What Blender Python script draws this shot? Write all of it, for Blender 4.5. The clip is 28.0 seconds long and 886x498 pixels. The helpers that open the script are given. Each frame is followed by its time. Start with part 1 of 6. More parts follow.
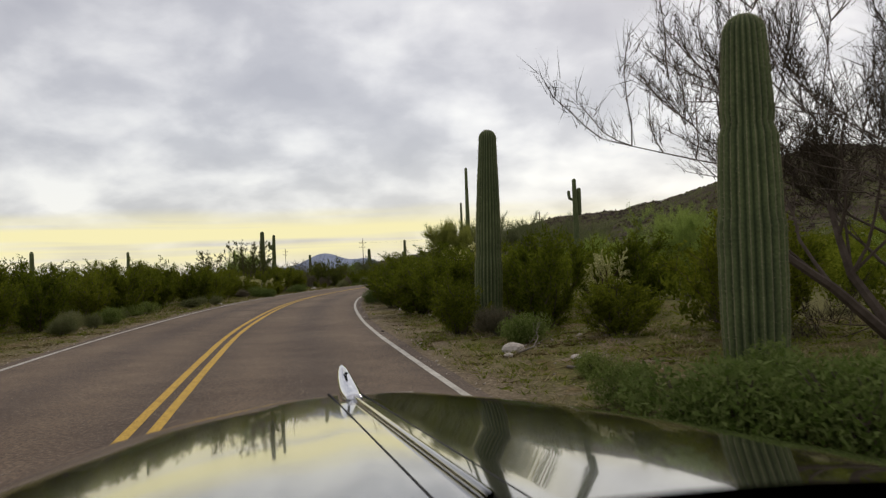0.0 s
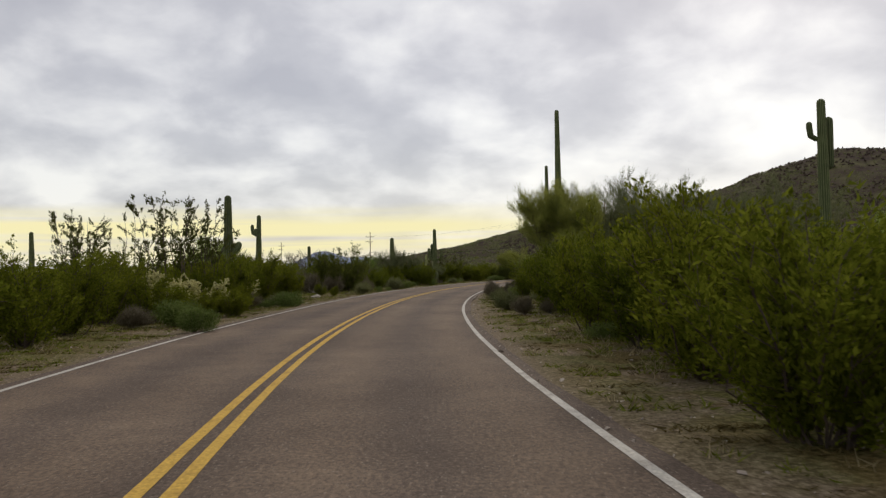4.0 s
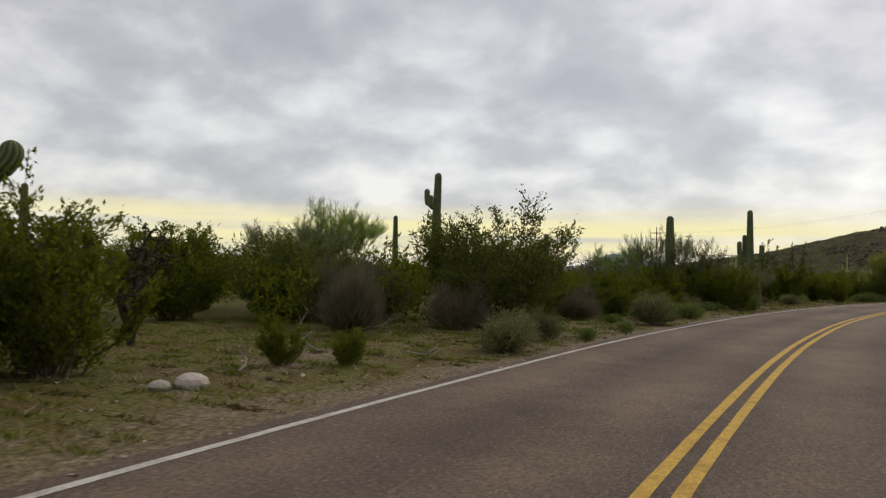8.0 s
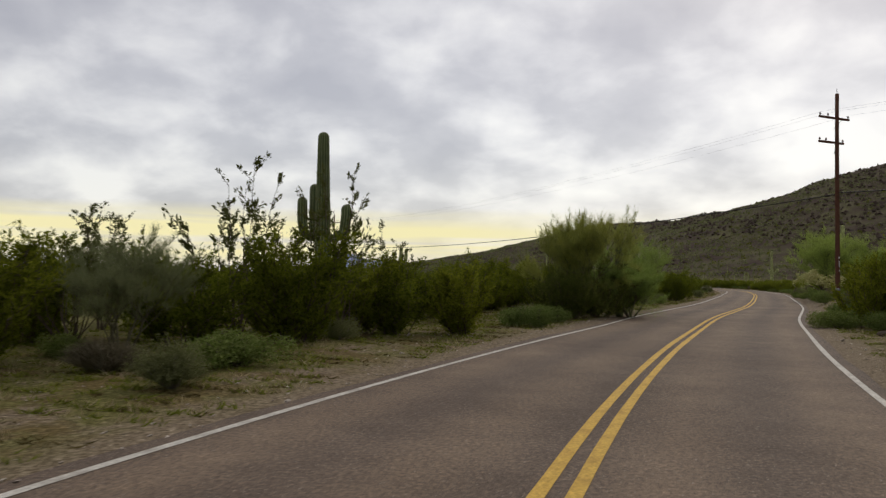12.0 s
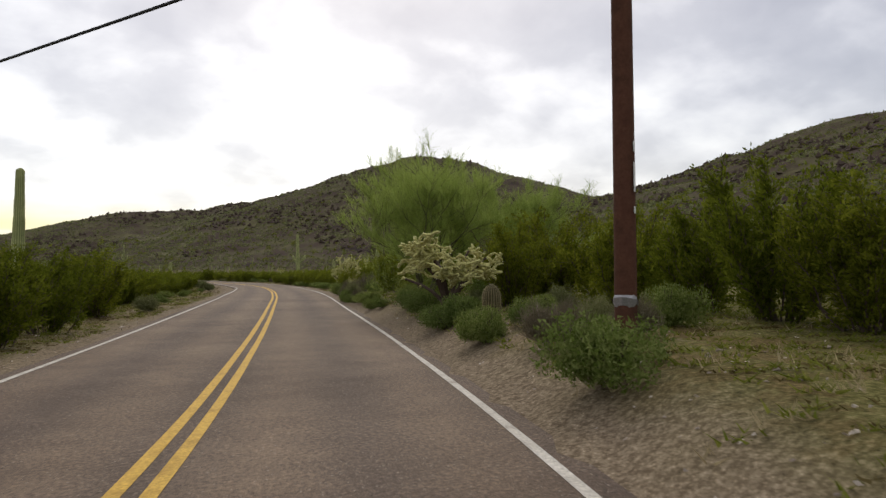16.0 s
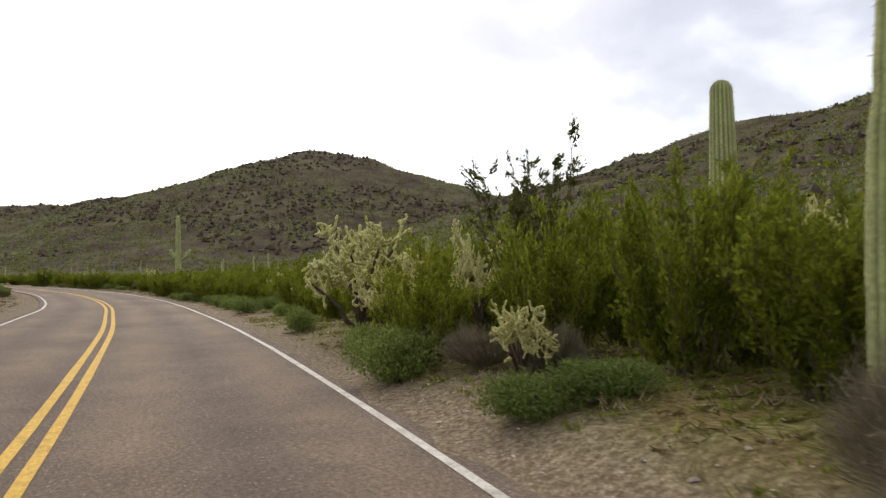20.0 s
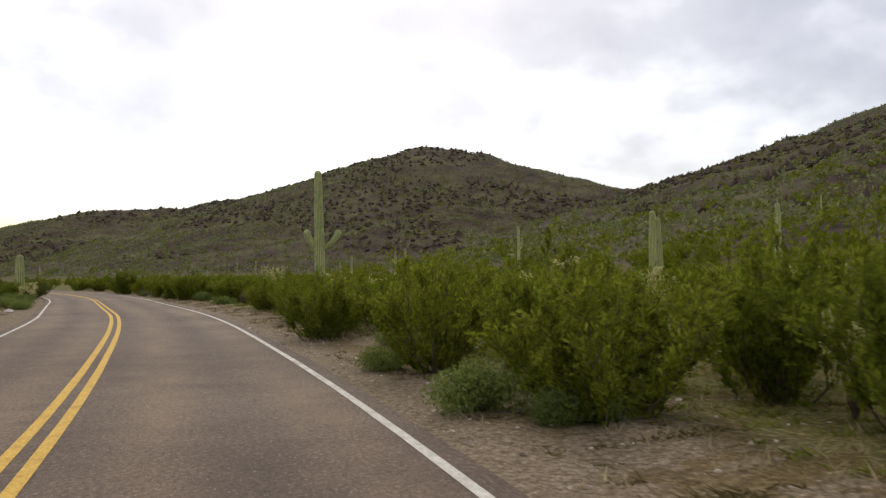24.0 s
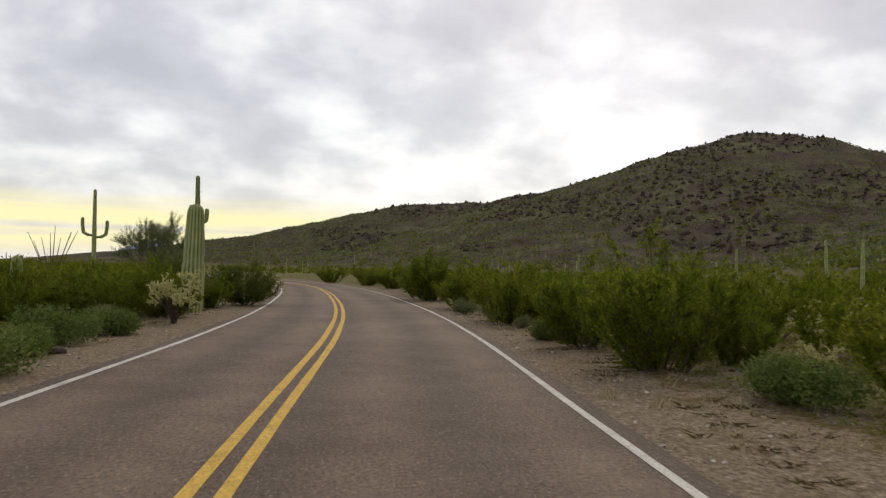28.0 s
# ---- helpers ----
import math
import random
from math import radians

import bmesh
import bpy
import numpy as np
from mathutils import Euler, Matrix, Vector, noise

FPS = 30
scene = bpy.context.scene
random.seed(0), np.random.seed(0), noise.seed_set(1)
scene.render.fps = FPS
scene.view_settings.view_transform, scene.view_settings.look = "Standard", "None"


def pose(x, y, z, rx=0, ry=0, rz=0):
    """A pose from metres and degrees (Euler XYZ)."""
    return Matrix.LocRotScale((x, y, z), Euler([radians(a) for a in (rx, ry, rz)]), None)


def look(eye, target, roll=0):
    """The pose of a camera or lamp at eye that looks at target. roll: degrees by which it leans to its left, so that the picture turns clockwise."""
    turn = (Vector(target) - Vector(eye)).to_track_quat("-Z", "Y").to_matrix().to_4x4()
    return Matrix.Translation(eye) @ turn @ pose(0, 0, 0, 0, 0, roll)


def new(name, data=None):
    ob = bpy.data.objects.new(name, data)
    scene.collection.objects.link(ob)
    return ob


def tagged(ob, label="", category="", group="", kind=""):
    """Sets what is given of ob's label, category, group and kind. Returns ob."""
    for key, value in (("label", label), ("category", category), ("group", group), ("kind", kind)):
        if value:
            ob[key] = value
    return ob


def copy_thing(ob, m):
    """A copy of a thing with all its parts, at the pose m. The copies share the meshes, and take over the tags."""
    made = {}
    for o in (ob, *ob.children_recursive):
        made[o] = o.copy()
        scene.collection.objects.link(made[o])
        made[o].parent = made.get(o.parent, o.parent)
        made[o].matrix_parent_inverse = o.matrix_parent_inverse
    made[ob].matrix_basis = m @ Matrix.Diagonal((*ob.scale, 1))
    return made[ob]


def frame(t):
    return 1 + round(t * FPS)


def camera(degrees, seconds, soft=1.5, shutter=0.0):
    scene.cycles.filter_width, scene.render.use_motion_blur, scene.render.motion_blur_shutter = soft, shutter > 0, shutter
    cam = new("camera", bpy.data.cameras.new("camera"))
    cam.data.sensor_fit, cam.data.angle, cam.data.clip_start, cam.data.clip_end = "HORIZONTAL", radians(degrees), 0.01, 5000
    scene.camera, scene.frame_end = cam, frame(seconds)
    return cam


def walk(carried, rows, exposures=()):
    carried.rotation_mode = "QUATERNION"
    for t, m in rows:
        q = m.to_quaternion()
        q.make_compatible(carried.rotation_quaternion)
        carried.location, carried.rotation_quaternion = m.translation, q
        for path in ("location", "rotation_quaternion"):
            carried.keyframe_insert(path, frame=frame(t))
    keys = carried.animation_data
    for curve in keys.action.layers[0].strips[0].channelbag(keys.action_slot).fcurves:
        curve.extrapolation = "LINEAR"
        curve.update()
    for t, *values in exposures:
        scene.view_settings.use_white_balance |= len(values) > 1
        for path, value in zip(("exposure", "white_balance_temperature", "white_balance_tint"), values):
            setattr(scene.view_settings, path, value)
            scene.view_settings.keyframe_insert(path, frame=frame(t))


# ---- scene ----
cam = camera(61.3, 28.0, 1.3, 0.1)
PATH = [
    (0, (0.000, -0.000, 1.450), (0.000, 1.999, 1.505), -2.19),
    (0.5, (-0.884, 3.933, 1.450), (-0.852, 5.932, 1.498), -2.20),
    (1, (-1.722, 7.878, 1.450), (-1.706, 9.877, 1.497), -2.21),
    (1.5, (-2.501, 11.912, 1.450), (-2.564, 13.911, 1.501), -2.07),
    (2, (-3.410, 16.069, 1.450), (-3.589, 18.060, 1.507), -1.55),
    (2.5, (-4.216, 20.304, 1.450), (-4.488, 22.284, 1.514), -0.71),
    (4.5, (-6.584, 37.090, 1.450), (-6.528, 39.089, 1.505), -1.02),
    (5, (-7.133, 41.412, 1.450), (-7.252, 43.407, 1.513), -0.87),
    (5.5, (-7.424, 45.887, 1.450), (-7.542, 47.882, 1.516), -0.73),
    (6, (-7.610, 50.354, 1.450), (-8.131, 52.284, 1.521), -0.43),
    (6.5, (-7.767, 54.860, 1.450), (-8.414, 56.751, 1.520), 0.50),
    (7, (-7.706, 59.476, 1.450), (-8.365, 61.363, 1.514), 1.02),
    (7.5, (-7.511, 64.106, 1.450), (-8.248, 65.964, 1.506), 1.81),
    (8, (-7.168, 68.801, 1.450), (-7.920, 70.653, 1.507), 1.52),
    (8.5, (-6.683, 73.494, 1.450), (-7.377, 75.369, 1.504), 0.91),
    (9, (-6.181, 78.239, 1.450), (-6.748, 80.156, 1.505), 0.37),
    (9.5, (-5.770, 82.910, 1.450), (-6.152, 84.872, 1.515), 0.13),
    (10, (-5.000, 87.543, 1.450), (-5.489, 89.480, 1.527), 0.72),
    (10.5, (-4.079, 92.142, 1.450), (-4.596, 94.073, 1.531), 1.16),
    (11, (-3.173, 96.852, 1.450), (-3.584, 98.807, 1.529), 1.11),
    (11.5, (-2.271, 101.583, 1.450), (-2.532, 103.564, 1.528), 1.07),
    (12, (-1.065, 106.438, 1.450), (-1.137, 108.436, 1.524), 0.92),
    (12.5, (0.322, 110.866, 1.450), (0.401, 112.863, 1.521), 1.06),
    (13, (1.725, 115.275, 1.450), (1.927, 117.264, 1.514), 1.35),
    (13.5, (3.338, 119.794, 1.450), (3.681, 121.764, 1.508), 1.38),
    (15.5, (11.376, 138.906, 1.450), (12.362, 140.646, 1.514), 0.18),
    (16, (13.072, 142.940, 1.450), (14.157, 144.619, 1.510), -0.42),
    (16.5, (14.737, 147.038, 1.450), (15.950, 148.627, 1.514), -0.29),
    (17, (16.420, 151.125, 1.450), (17.760, 152.609, 1.509), -0.38),
    (17.5, (18.124, 155.234, 1.450), (19.545, 156.641, 1.509), -0.40),
    (18, (19.784, 159.445, 1.450), (21.203, 160.853, 1.508), -0.26),
    (18.5, (21.557, 163.766, 1.450), (22.924, 165.224, 1.509), -0.44),
    (19, (23.296, 168.232, 1.450), (24.640, 169.712, 1.510), -0.83),
    (19.5, (25.018, 172.647, 1.450), (26.348, 174.140, 1.508), -1.05),
    (20, (26.581, 176.943, 1.450), (27.905, 178.441, 1.514), -0.40),
    (20.5, (28.328, 181.170, 1.450), (29.664, 182.656, 1.518), -0.23),
    (22.5, (34.461, 198.284, 1.450), (35.777, 199.787, 1.537), 0.88),
    (23, (35.881, 202.177, 1.450), (37.127, 203.739, 1.533), 0.57),
    (23.5, (37.293, 206.529, 1.450), (38.457, 208.153, 1.525), -0.41),
    (24, (38.665, 211.105, 1.450), (39.769, 212.771, 1.518), -0.78),
    (24.5, (39.998, 215.839, 1.450), (41.031, 217.550, 1.512), -0.54),
    (25, (41.122, 220.675, 1.450), (42.082, 222.428, 1.507), -0.72),
    (25.5, (42.189, 225.504, 1.450), (43.075, 227.296, 1.503), -0.69),
    (26, (43.100, 230.455, 1.450), (43.900, 232.287, 1.504), -0.44),
    (26.5, (44.025, 235.225, 1.450), (44.732, 237.095, 1.504), -0.10),
    (27, (44.737, 240.260, 1.450), (45.358, 242.160, 1.509), 0.49),
    (27.5, (45.496, 245.311, 1.450), (46.005, 247.244, 1.508), 1.12),
    (28, (46.169, 250.319, 1.450), (46.560, 252.279, 1.509), 1.39),
]
walk(cam, [(t, look(eye, target, roll)) for t, eye, target, roll in PATH], [(0, -0.12, 6760, 10), (13, -0.17, 6760, 10), (16, 0.2, 6750, 10), (17, 0.4, 6750, 10), (18, 1.15, 6750, 10), (19, 1.05, 6750, 10), (20, 0.7, 6750, 10), (23, 0.45, 6750, 10), (25, 0.38, 6750, 10), (28, 0.03, 6800, 10)])
import collections


# ---- world, sun ----
def node(nt, kind, **inputs):
    n = nt.nodes.new(kind)
    for k, v in inputs.items():
        n.inputs[k.replace("_", " ")].default_value = v
    return n


def math_node(nt, op, a, b=None, clamp=False):
    n = nt.nodes.new("ShaderNodeMath")
    n.operation, n.use_clamp = op, clamp
    for i, v in enumerate((a, b)):
        if v is None:
            continue
        if isinstance(v, (int, float)):
            n.inputs[i].default_value = v
        else:
            nt.links.new(v, n.inputs[i])
    return n.outputs[0]


def ramp(nt, fac, stops):
    n = nt.nodes.new("ShaderNodeValToRGB")
    while len(n.color_ramp.elements) < len(stops):
        n.color_ramp.elements.new(0.5)
    for e, (p, c) in zip(n.color_ramp.elements, stops):
        e.position, e.color = p, (*c, 1) if len(c) == 3 else c
    nt.links.new(fac, n.inputs[0])
    return n.outputs[0]


def mix_rgb(nt, fac, a, b, mode="MIX"):
    n = nt.nodes.new("ShaderNodeMix")
    n.data_type, n.blend_type = "RGBA", mode
    for sock, v in ((n.inputs["Factor"], fac), (n.inputs[6], a), (n.inputs[7], b)):
        if isinstance(v, (int, float)):
            sock.default_value = v
        elif isinstance(v, tuple):
            sock.default_value = (*v, 1)
        else:
            nt.links.new(v, sock)
    return n.outputs[2]


SUN_AZ, SUN_EL = 28.0, 38.0


def make_world():
    w = bpy.data.worlds.new("overcast_sky")
    w.use_nodes = True
    scene.world = w
    nt = w.node_tree
    nt.nodes.clear()
    out, bg = nt.nodes.new("ShaderNodeOutputWorld"), nt.nodes.new("ShaderNodeBackground")
    nt.links.new(bg.outputs[0], out.inputs[0])
    sky = nt.nodes.new("ShaderNodeTexSky")
    sky.sky_type, sky.sun_disc = "NISHITA", False
    sky.sun_elevation, sky.sun_rotation = radians(SUN_EL), radians(SUN_AZ)
    co = nt.nodes.new("ShaderNodeTexCoord")
    sep = nt.nodes.new("ShaderNodeSeparateXYZ")
    nt.links.new(co.outputs["Generated"], sep.inputs[0])
    x, y, z = sep.outputs
    # a flat cloud deck, so that the lumps draw together towards the horizon
    high = math_node(nt, "ADD", math_node(nt, "MAXIMUM", z, 0.0), 0.42)
    deck = nt.nodes.new("ShaderNodeCombineXYZ")
    nt.links.new(math_node(nt, "DIVIDE", x, high), deck.inputs[0])
    nt.links.new(math_node(nt, "DIVIDE", y, high), deck.inputs[1])
    big = node(nt, "ShaderNodeTexNoise", Scale=1.5, Detail=3.0, Roughness=0.5)
    mid = node(nt, "ShaderNodeTexNoise", Scale=5.0, Detail=6.0, Roughness=0.5, Distortion=0.15)
    for n in (big, mid):
        nt.links.new(deck.outputs[0], n.inputs["Vector"])
    cloud = math_node(nt, "ADD", math_node(nt, "MULTIPLY", big.outputs[0], 0.45), math_node(nt, "MULTIPLY", mid.outputs[0], 0.55))
    # thinner and brighter cloud towards the sun's bearing
    sx, sy = math.sin(radians(SUN_AZ - 5)), math.cos(radians(SUN_AZ - 5))
    toward = math_node(nt, "ADD", math_node(nt, "MULTIPLY", x, sx), math_node(nt, "MULTIPLY", y, sy))
    toward = math_node(nt, "SUBTRACT", toward, 0.89)
    toward = math_node(nt, "MULTIPLY", math_node(nt, "MAXIMUM", toward, 0.0), 0.6)
    cloud = math_node(nt, "ADD", cloud, toward, True)
    shade = ramp(nt, cloud, [(0.38, (0.42, 0.41, 0.44)), (0.47, (0.51, 0.50, 0.525)), (0.54, (0.66, 0.65, 0.665)), (0.63, (0.85, 0.84, 0.825))])
    # thicker, greyer cloud to the east
    ex, ey = math.sin(radians(82)), math.cos(radians(82))
    east = math_node(nt, "ADD", math_node(nt, "MULTIPLY", x, ex), math_node(nt, "MULTIPLY", y, ey))
    shade = mix_rgb(nt, 1.0, shade, ramp(nt, east, [(0.55, (1, 1, 1)), (0.9, (0.72, 0.72, 0.745))]), "MULTIPLY")
    shade = mix_rgb(nt, 0.03, shade, sky.outputs[0])
    # clear pale yellow strip under the cloud deck
    edge = node(nt, "ShaderNodeTexNoise", Scale=2.6, Detail=3.0)
    stretch = nt.nodes.new("ShaderNodeMapping")
    stretch.inputs["Scale"].default_value = (1, 1, 9)
    nt.links.new(co.outputs["Generated"], stretch.inputs[0])
    nt.links.new(stretch.outputs[0], edge.inputs["Vector"])
    zz = math_node(nt, "ADD", z, math_node(nt, "MULTIPLY", math_node(nt, "SUBTRACT", edge.outputs[0], 0.5), 0.035))
    low = ramp(nt, zz, [(0.0, (0, 0, 0)), (0.012, (0.1, 0.1, 0.1)), (0.036, (1, 1, 1)), (0.064, (1, 1, 1)), (0.088, (0, 0, 0))])
    yx, yy = math.sin(radians(-22)), math.cos(radians(-22))
    side = math_node(nt, "ADD", math_node(nt, "MULTIPLY", x, yx), math_node(nt, "MULTIPLY", y, yy))
    side = ramp(nt, side, [(0.72, (0, 0, 0)), (0.93, (1, 1, 1))])
    strip = math_node(nt, "MULTIPLY", low, side)
    streak = node(nt, "ShaderNodeTexNoise", Scale=1.2, Detail=3.0)
    st2 = nt.nodes.new("ShaderNodeMapping")
    st2.inputs["Scale"].default_value = (1.5, 1.5, 40)
    nt.links.new(co.outputs["Generated"], st2.inputs[0])
    nt.links.new(st2.outputs[0], streak.inputs["Vector"])
    strip = math_node(nt, "MULTIPLY", strip, ramp(nt, streak.outputs[0], [(0.36, (0.15, 0.15, 0.15)), (0.52, (1, 1, 1))]))
    col = mix_rgb(nt, strip, shade, (1.0, 0.94, 0.56))
    nt.links.new(col, bg.inputs[0])
    bg.inputs[1].default_value = 1.0


make_world()
sun = new("sun", bpy.data.lights.new("sun", "SUN"))
sun.data.energy, sun.data.angle, sun.data.color = 1.1, radians(18), (1.0, 0.93, 0.82)
sun.matrix_world = look((0, 0, 50), (-50 * math.sin(radians(SUN_AZ)), -50 * math.cos(radians(SUN_AZ)), 50 - 50 * math.tan(radians(SUN_EL))))


# ---- materials ----
def material(name, colours, scale=4.0, fine=40.0, rough=0.85, bump=0.3, metal=0.0, vary=0.0, fine_mix=0.35, coords="Object", gloss=0.12):
    """A surface of mottled colours: broad patches, fine grain and relief. vary: how much one object differs from the next."""
    m = bpy.data.materials.new(name)
    m.use_nodes = True
    nt = m.node_tree
    b = nt.nodes["Principled BSDF"]
    co = nt.nodes.new("ShaderNodeTexCoord")
    src = co.outputs[coords]
    n1 = node(nt, "ShaderNodeTexNoise", Scale=scale, Detail=5.0, Roughness=0.6)
    n2 = node(nt, "ShaderNodeTexNoise", Scale=fine, Detail=4.0, Roughness=0.65)
    for n in (n1, n2):
        nt.links.new(src, n.inputs["Vector"])
    k = len(colours)
    c = ramp(nt, n1.outputs[0], [(0.3 + 0.4 * i / max(1, k - 1), col) for i, col in enumerate(colours)])
    grain = ramp(nt, n2.outputs[0], [(0.3, (0.55, 0.55, 0.55)), (0.7, (1.35, 1.35, 1.35))])
    c = mix_rgb(nt, fine_mix, c, mix_rgb(nt, 1.0, c, grain, "MULTIPLY"))
    if vary:
        info = nt.nodes.new("ShaderNodeObjectInfo")
        hsv = nt.nodes.new("ShaderNodeHueSaturation")
        nt.links.new(math_node(nt, "ADD", math_node(nt, "MULTIPLY", info.outputs["Random"], vary), 1 - vary / 2), hsv.inputs["Value"])
        nt.links.new(math_node(nt, "ADD", math_node(nt, "MULTIPLY", info.outputs["Random"], -vary * 0.08), 0.5 + vary * 0.04), hsv.inputs["Hue"])
        nt.links.new(c, hsv.inputs["Color"])
        c = hsv.outputs[0]
    nt.links.new(c, b.inputs["Base Color"])
    b.inputs["Roughness"].default_value, b.inputs["Metallic"].default_value, b.inputs["Specular IOR Level"].default_value = rough, metal, gloss
    if bump:
        bp = nt.nodes.new("ShaderNodeBump")
        bp.inputs["Strength"].default_value, bp.inputs["Distance"].default_value = bump, 0.02
        nt.links.new(n2.outputs[0], bp.inputs["Height"])
        nt.links.new(bp.outputs[0], b.inputs["Normal"])
    return m


def leaf_material(name, dark, light, vary=0.35, through_light=0.35):
    """Small leaves: each leaf differs, and lets some light through."""
    m = bpy.data.materials.new(name)
    m.use_nodes = True
    nt = m.node_tree
    nt.nodes.clear()
    out = nt.nodes.new("ShaderNodeOutputMaterial")
    geo, info = nt.nodes.new("ShaderNodeNewGeometry"), nt.nodes.new("ShaderNodeObjectInfo")
    c = mix_rgb(nt, geo.outputs["Random Per Island"], dark, light)
    hsv = nt.nodes.new("ShaderNodeHueSaturation")
    nt.links.new(math_node(nt, "ADD", math_node(nt, "MULTIPLY", info.outputs["Random"], vary), 1 - vary / 2), hsv.inputs["Value"])
    nt.links.new(math_node(nt, "ADD", math_node(nt, "MULTIPLY", info.outputs["Random"], -0.05 * vary), 0.5 + 0.025 * vary), hsv.inputs["Hue"])
    nt.links.new(c, hsv.inputs["Color"])
    d, tr = nt.nodes.new("ShaderNodeBsdfDiffuse"), nt.nodes.new("ShaderNodeBsdfTranslucent")
    mx = nt.nodes.new("ShaderNodeMixShader")
    mx.inputs[0].default_value = through_light
    for s, sock in ((d, 1), (tr, 2)):
        nt.links.new(hsv.outputs[0], s.inputs["Color"])
        nt.links.new(s.outputs[0], mx.inputs[sock])
    nt.links.new(mx.outputs[0], out.inputs[0])
    return m


def ribbed_material(name, groove_shade, crest, spine):
    """Cactus skin: the 'rib' attribute runs from the grooves (0) to the spiny crest (1). The grooves' shade is painted
    into the colour.
    """
    m = bpy.data.materials.new(name)
    m.use_nodes = True
    nt = m.node_tree
    b = nt.nodes["Principled BSDF"]
    at = nt.nodes.new("ShaderNodeAttribute")
    at.attribute_name = "rib"
    co = nt.nodes.new("ShaderNodeTexCoord")
    n1 = node(nt, "ShaderNodeTexNoise", Scale=2.2, Detail=4.0)
    n2 = node(nt, "ShaderNodeTexNoise", Scale=30.0, Detail=3.0)
    for n in (n1, n2):
        nt.links.new(co.outputs["Object"], n.inputs["Vector"])
    c = ramp(nt, at.outputs["Fac"], [(0.0, groove_shade), (0.6, crest), (0.82, crest), (1.0, spine)])
    tone = ramp(nt, n1.outputs[0], [(0.3, (0.75, 0.75, 0.68)), (0.7, (1.2, 1.15, 1.05))])
    c = mix_rgb(nt, 1.0, c, tone, "MULTIPLY")
    spots = ramp(nt, n2.outputs[0], [(0.35, (0.8, 0.8, 0.8)), (0.65, (1.15, 1.15, 1.15))])
    c = mix_rgb(nt, 1.0, c, spots, "MULTIPLY")
    info, hsv = nt.nodes.new("ShaderNodeObjectInfo"), nt.nodes.new("ShaderNodeHueSaturation")
    nt.links.new(math_node(nt, "ADD", math_node(nt, "MULTIPLY", info.outputs["Random"], 0.3), 0.85), hsv.inputs["Value"])
    nt.links.new(c, hsv.inputs["Color"])
    nt.links.new(hsv.outputs[0], b.inputs["Base Color"])
    b.inputs["Roughness"].default_value, b.inputs["Specular IOR Level"].default_value = 0.7, 0.2
    return m


def asphalt_material():
    m = bpy.data.materials.new("asphalt")
    m.use_nodes = True
    nt = m.node_tree
    b = nt.nodes["Principled BSDF"]
    co = nt.nodes.new("ShaderNodeTexCoord")
    broad = node(nt, "ShaderNodeTexNoise", Scale=0.22, Detail=4.0, Roughness=0.6)
    patch = node(nt, "ShaderNodeTexNoise", Scale=1.6, Detail=5.0, Roughness=0.7)
    grit = node(nt, "ShaderNodeTexNoise", Scale=22.0, Detail=6.0, Roughness=0.9)
    chips = nt.nodes.new("ShaderNodeTexVoronoi")
    chips.inputs["Scale"].default_value = 38.0
    for n in (broad, patch, grit, chips):
        nt.links.new(co.outputs["Object"], n.inputs["Vector"])
    c = ramp(nt, broad.outputs[0], [(0.35, (0.108, 0.080, 0.060)), (0.65, (0.158, 0.120, 0.090))])
    c = mix_rgb(nt, 1.0, c, ramp(nt, patch.outputs[0], [(0.3, (0.82, 0.82, 0.83)), (0.7, (1.16, 1.15, 1.13))]), "MULTIPLY")
    at = nt.nodes.new("ShaderNodeAttribute")
    at.attribute_name = "rib"
    c = mix_rgb(nt, 1.0, c, ramp(nt, at.outputs["Fac"], [(0.0, (0.80, 0.79, 0.81)), (1.0, (1.16, 1.13, 1.08))]), "MULTIPLY")
    c = mix_rgb(nt, 1.0, c, ramp(nt, grit.outputs[0], [(0.34, (0.34, 0.34, 0.35)), (0.5, (0.95, 0.95, 0.95)), (0.66, (2.0, 1.93, 1.82))]), "MULTIPLY")
    stones = math_node(nt, "LESS_THAN", chips.outputs["Distance"], 0.16)
    c = mix_rgb(nt, math_node(nt, "MULTIPLY", stones, 0.45), c, (0.30, 0.25, 0.205))
    flecks = nt.nodes.new("ShaderNodeTexVoronoi")
    flecks.inputs["Scale"].default_value = 15.0
    nt.links.new(co.outputs["Object"], flecks.inputs["Vector"])
    pale = math_node(nt, "MULTIPLY", math_node(nt, "LESS_THAN", flecks.outputs["Distance"], 0.13), 0.6)
    c = mix_rgb(nt, pale, c, (0.36, 0.31, 0.255))
    nt.links.new(c, b.inputs["Base Color"])
    b.inputs["Roughness"].default_value, b.inputs["Specular IOR Level"].default_value = 0.85, 0.18
    bp = nt.nodes.new("ShaderNodeBump")
    bp.inputs["Strength"].default_value, bp.inputs["Distance"].default_value = 0.5, 0.012
    nt.links.new(grit.outputs[0], bp.inputs["Height"])
    nt.links.new(bp.outputs[0], b.inputs["Normal"])
    return m


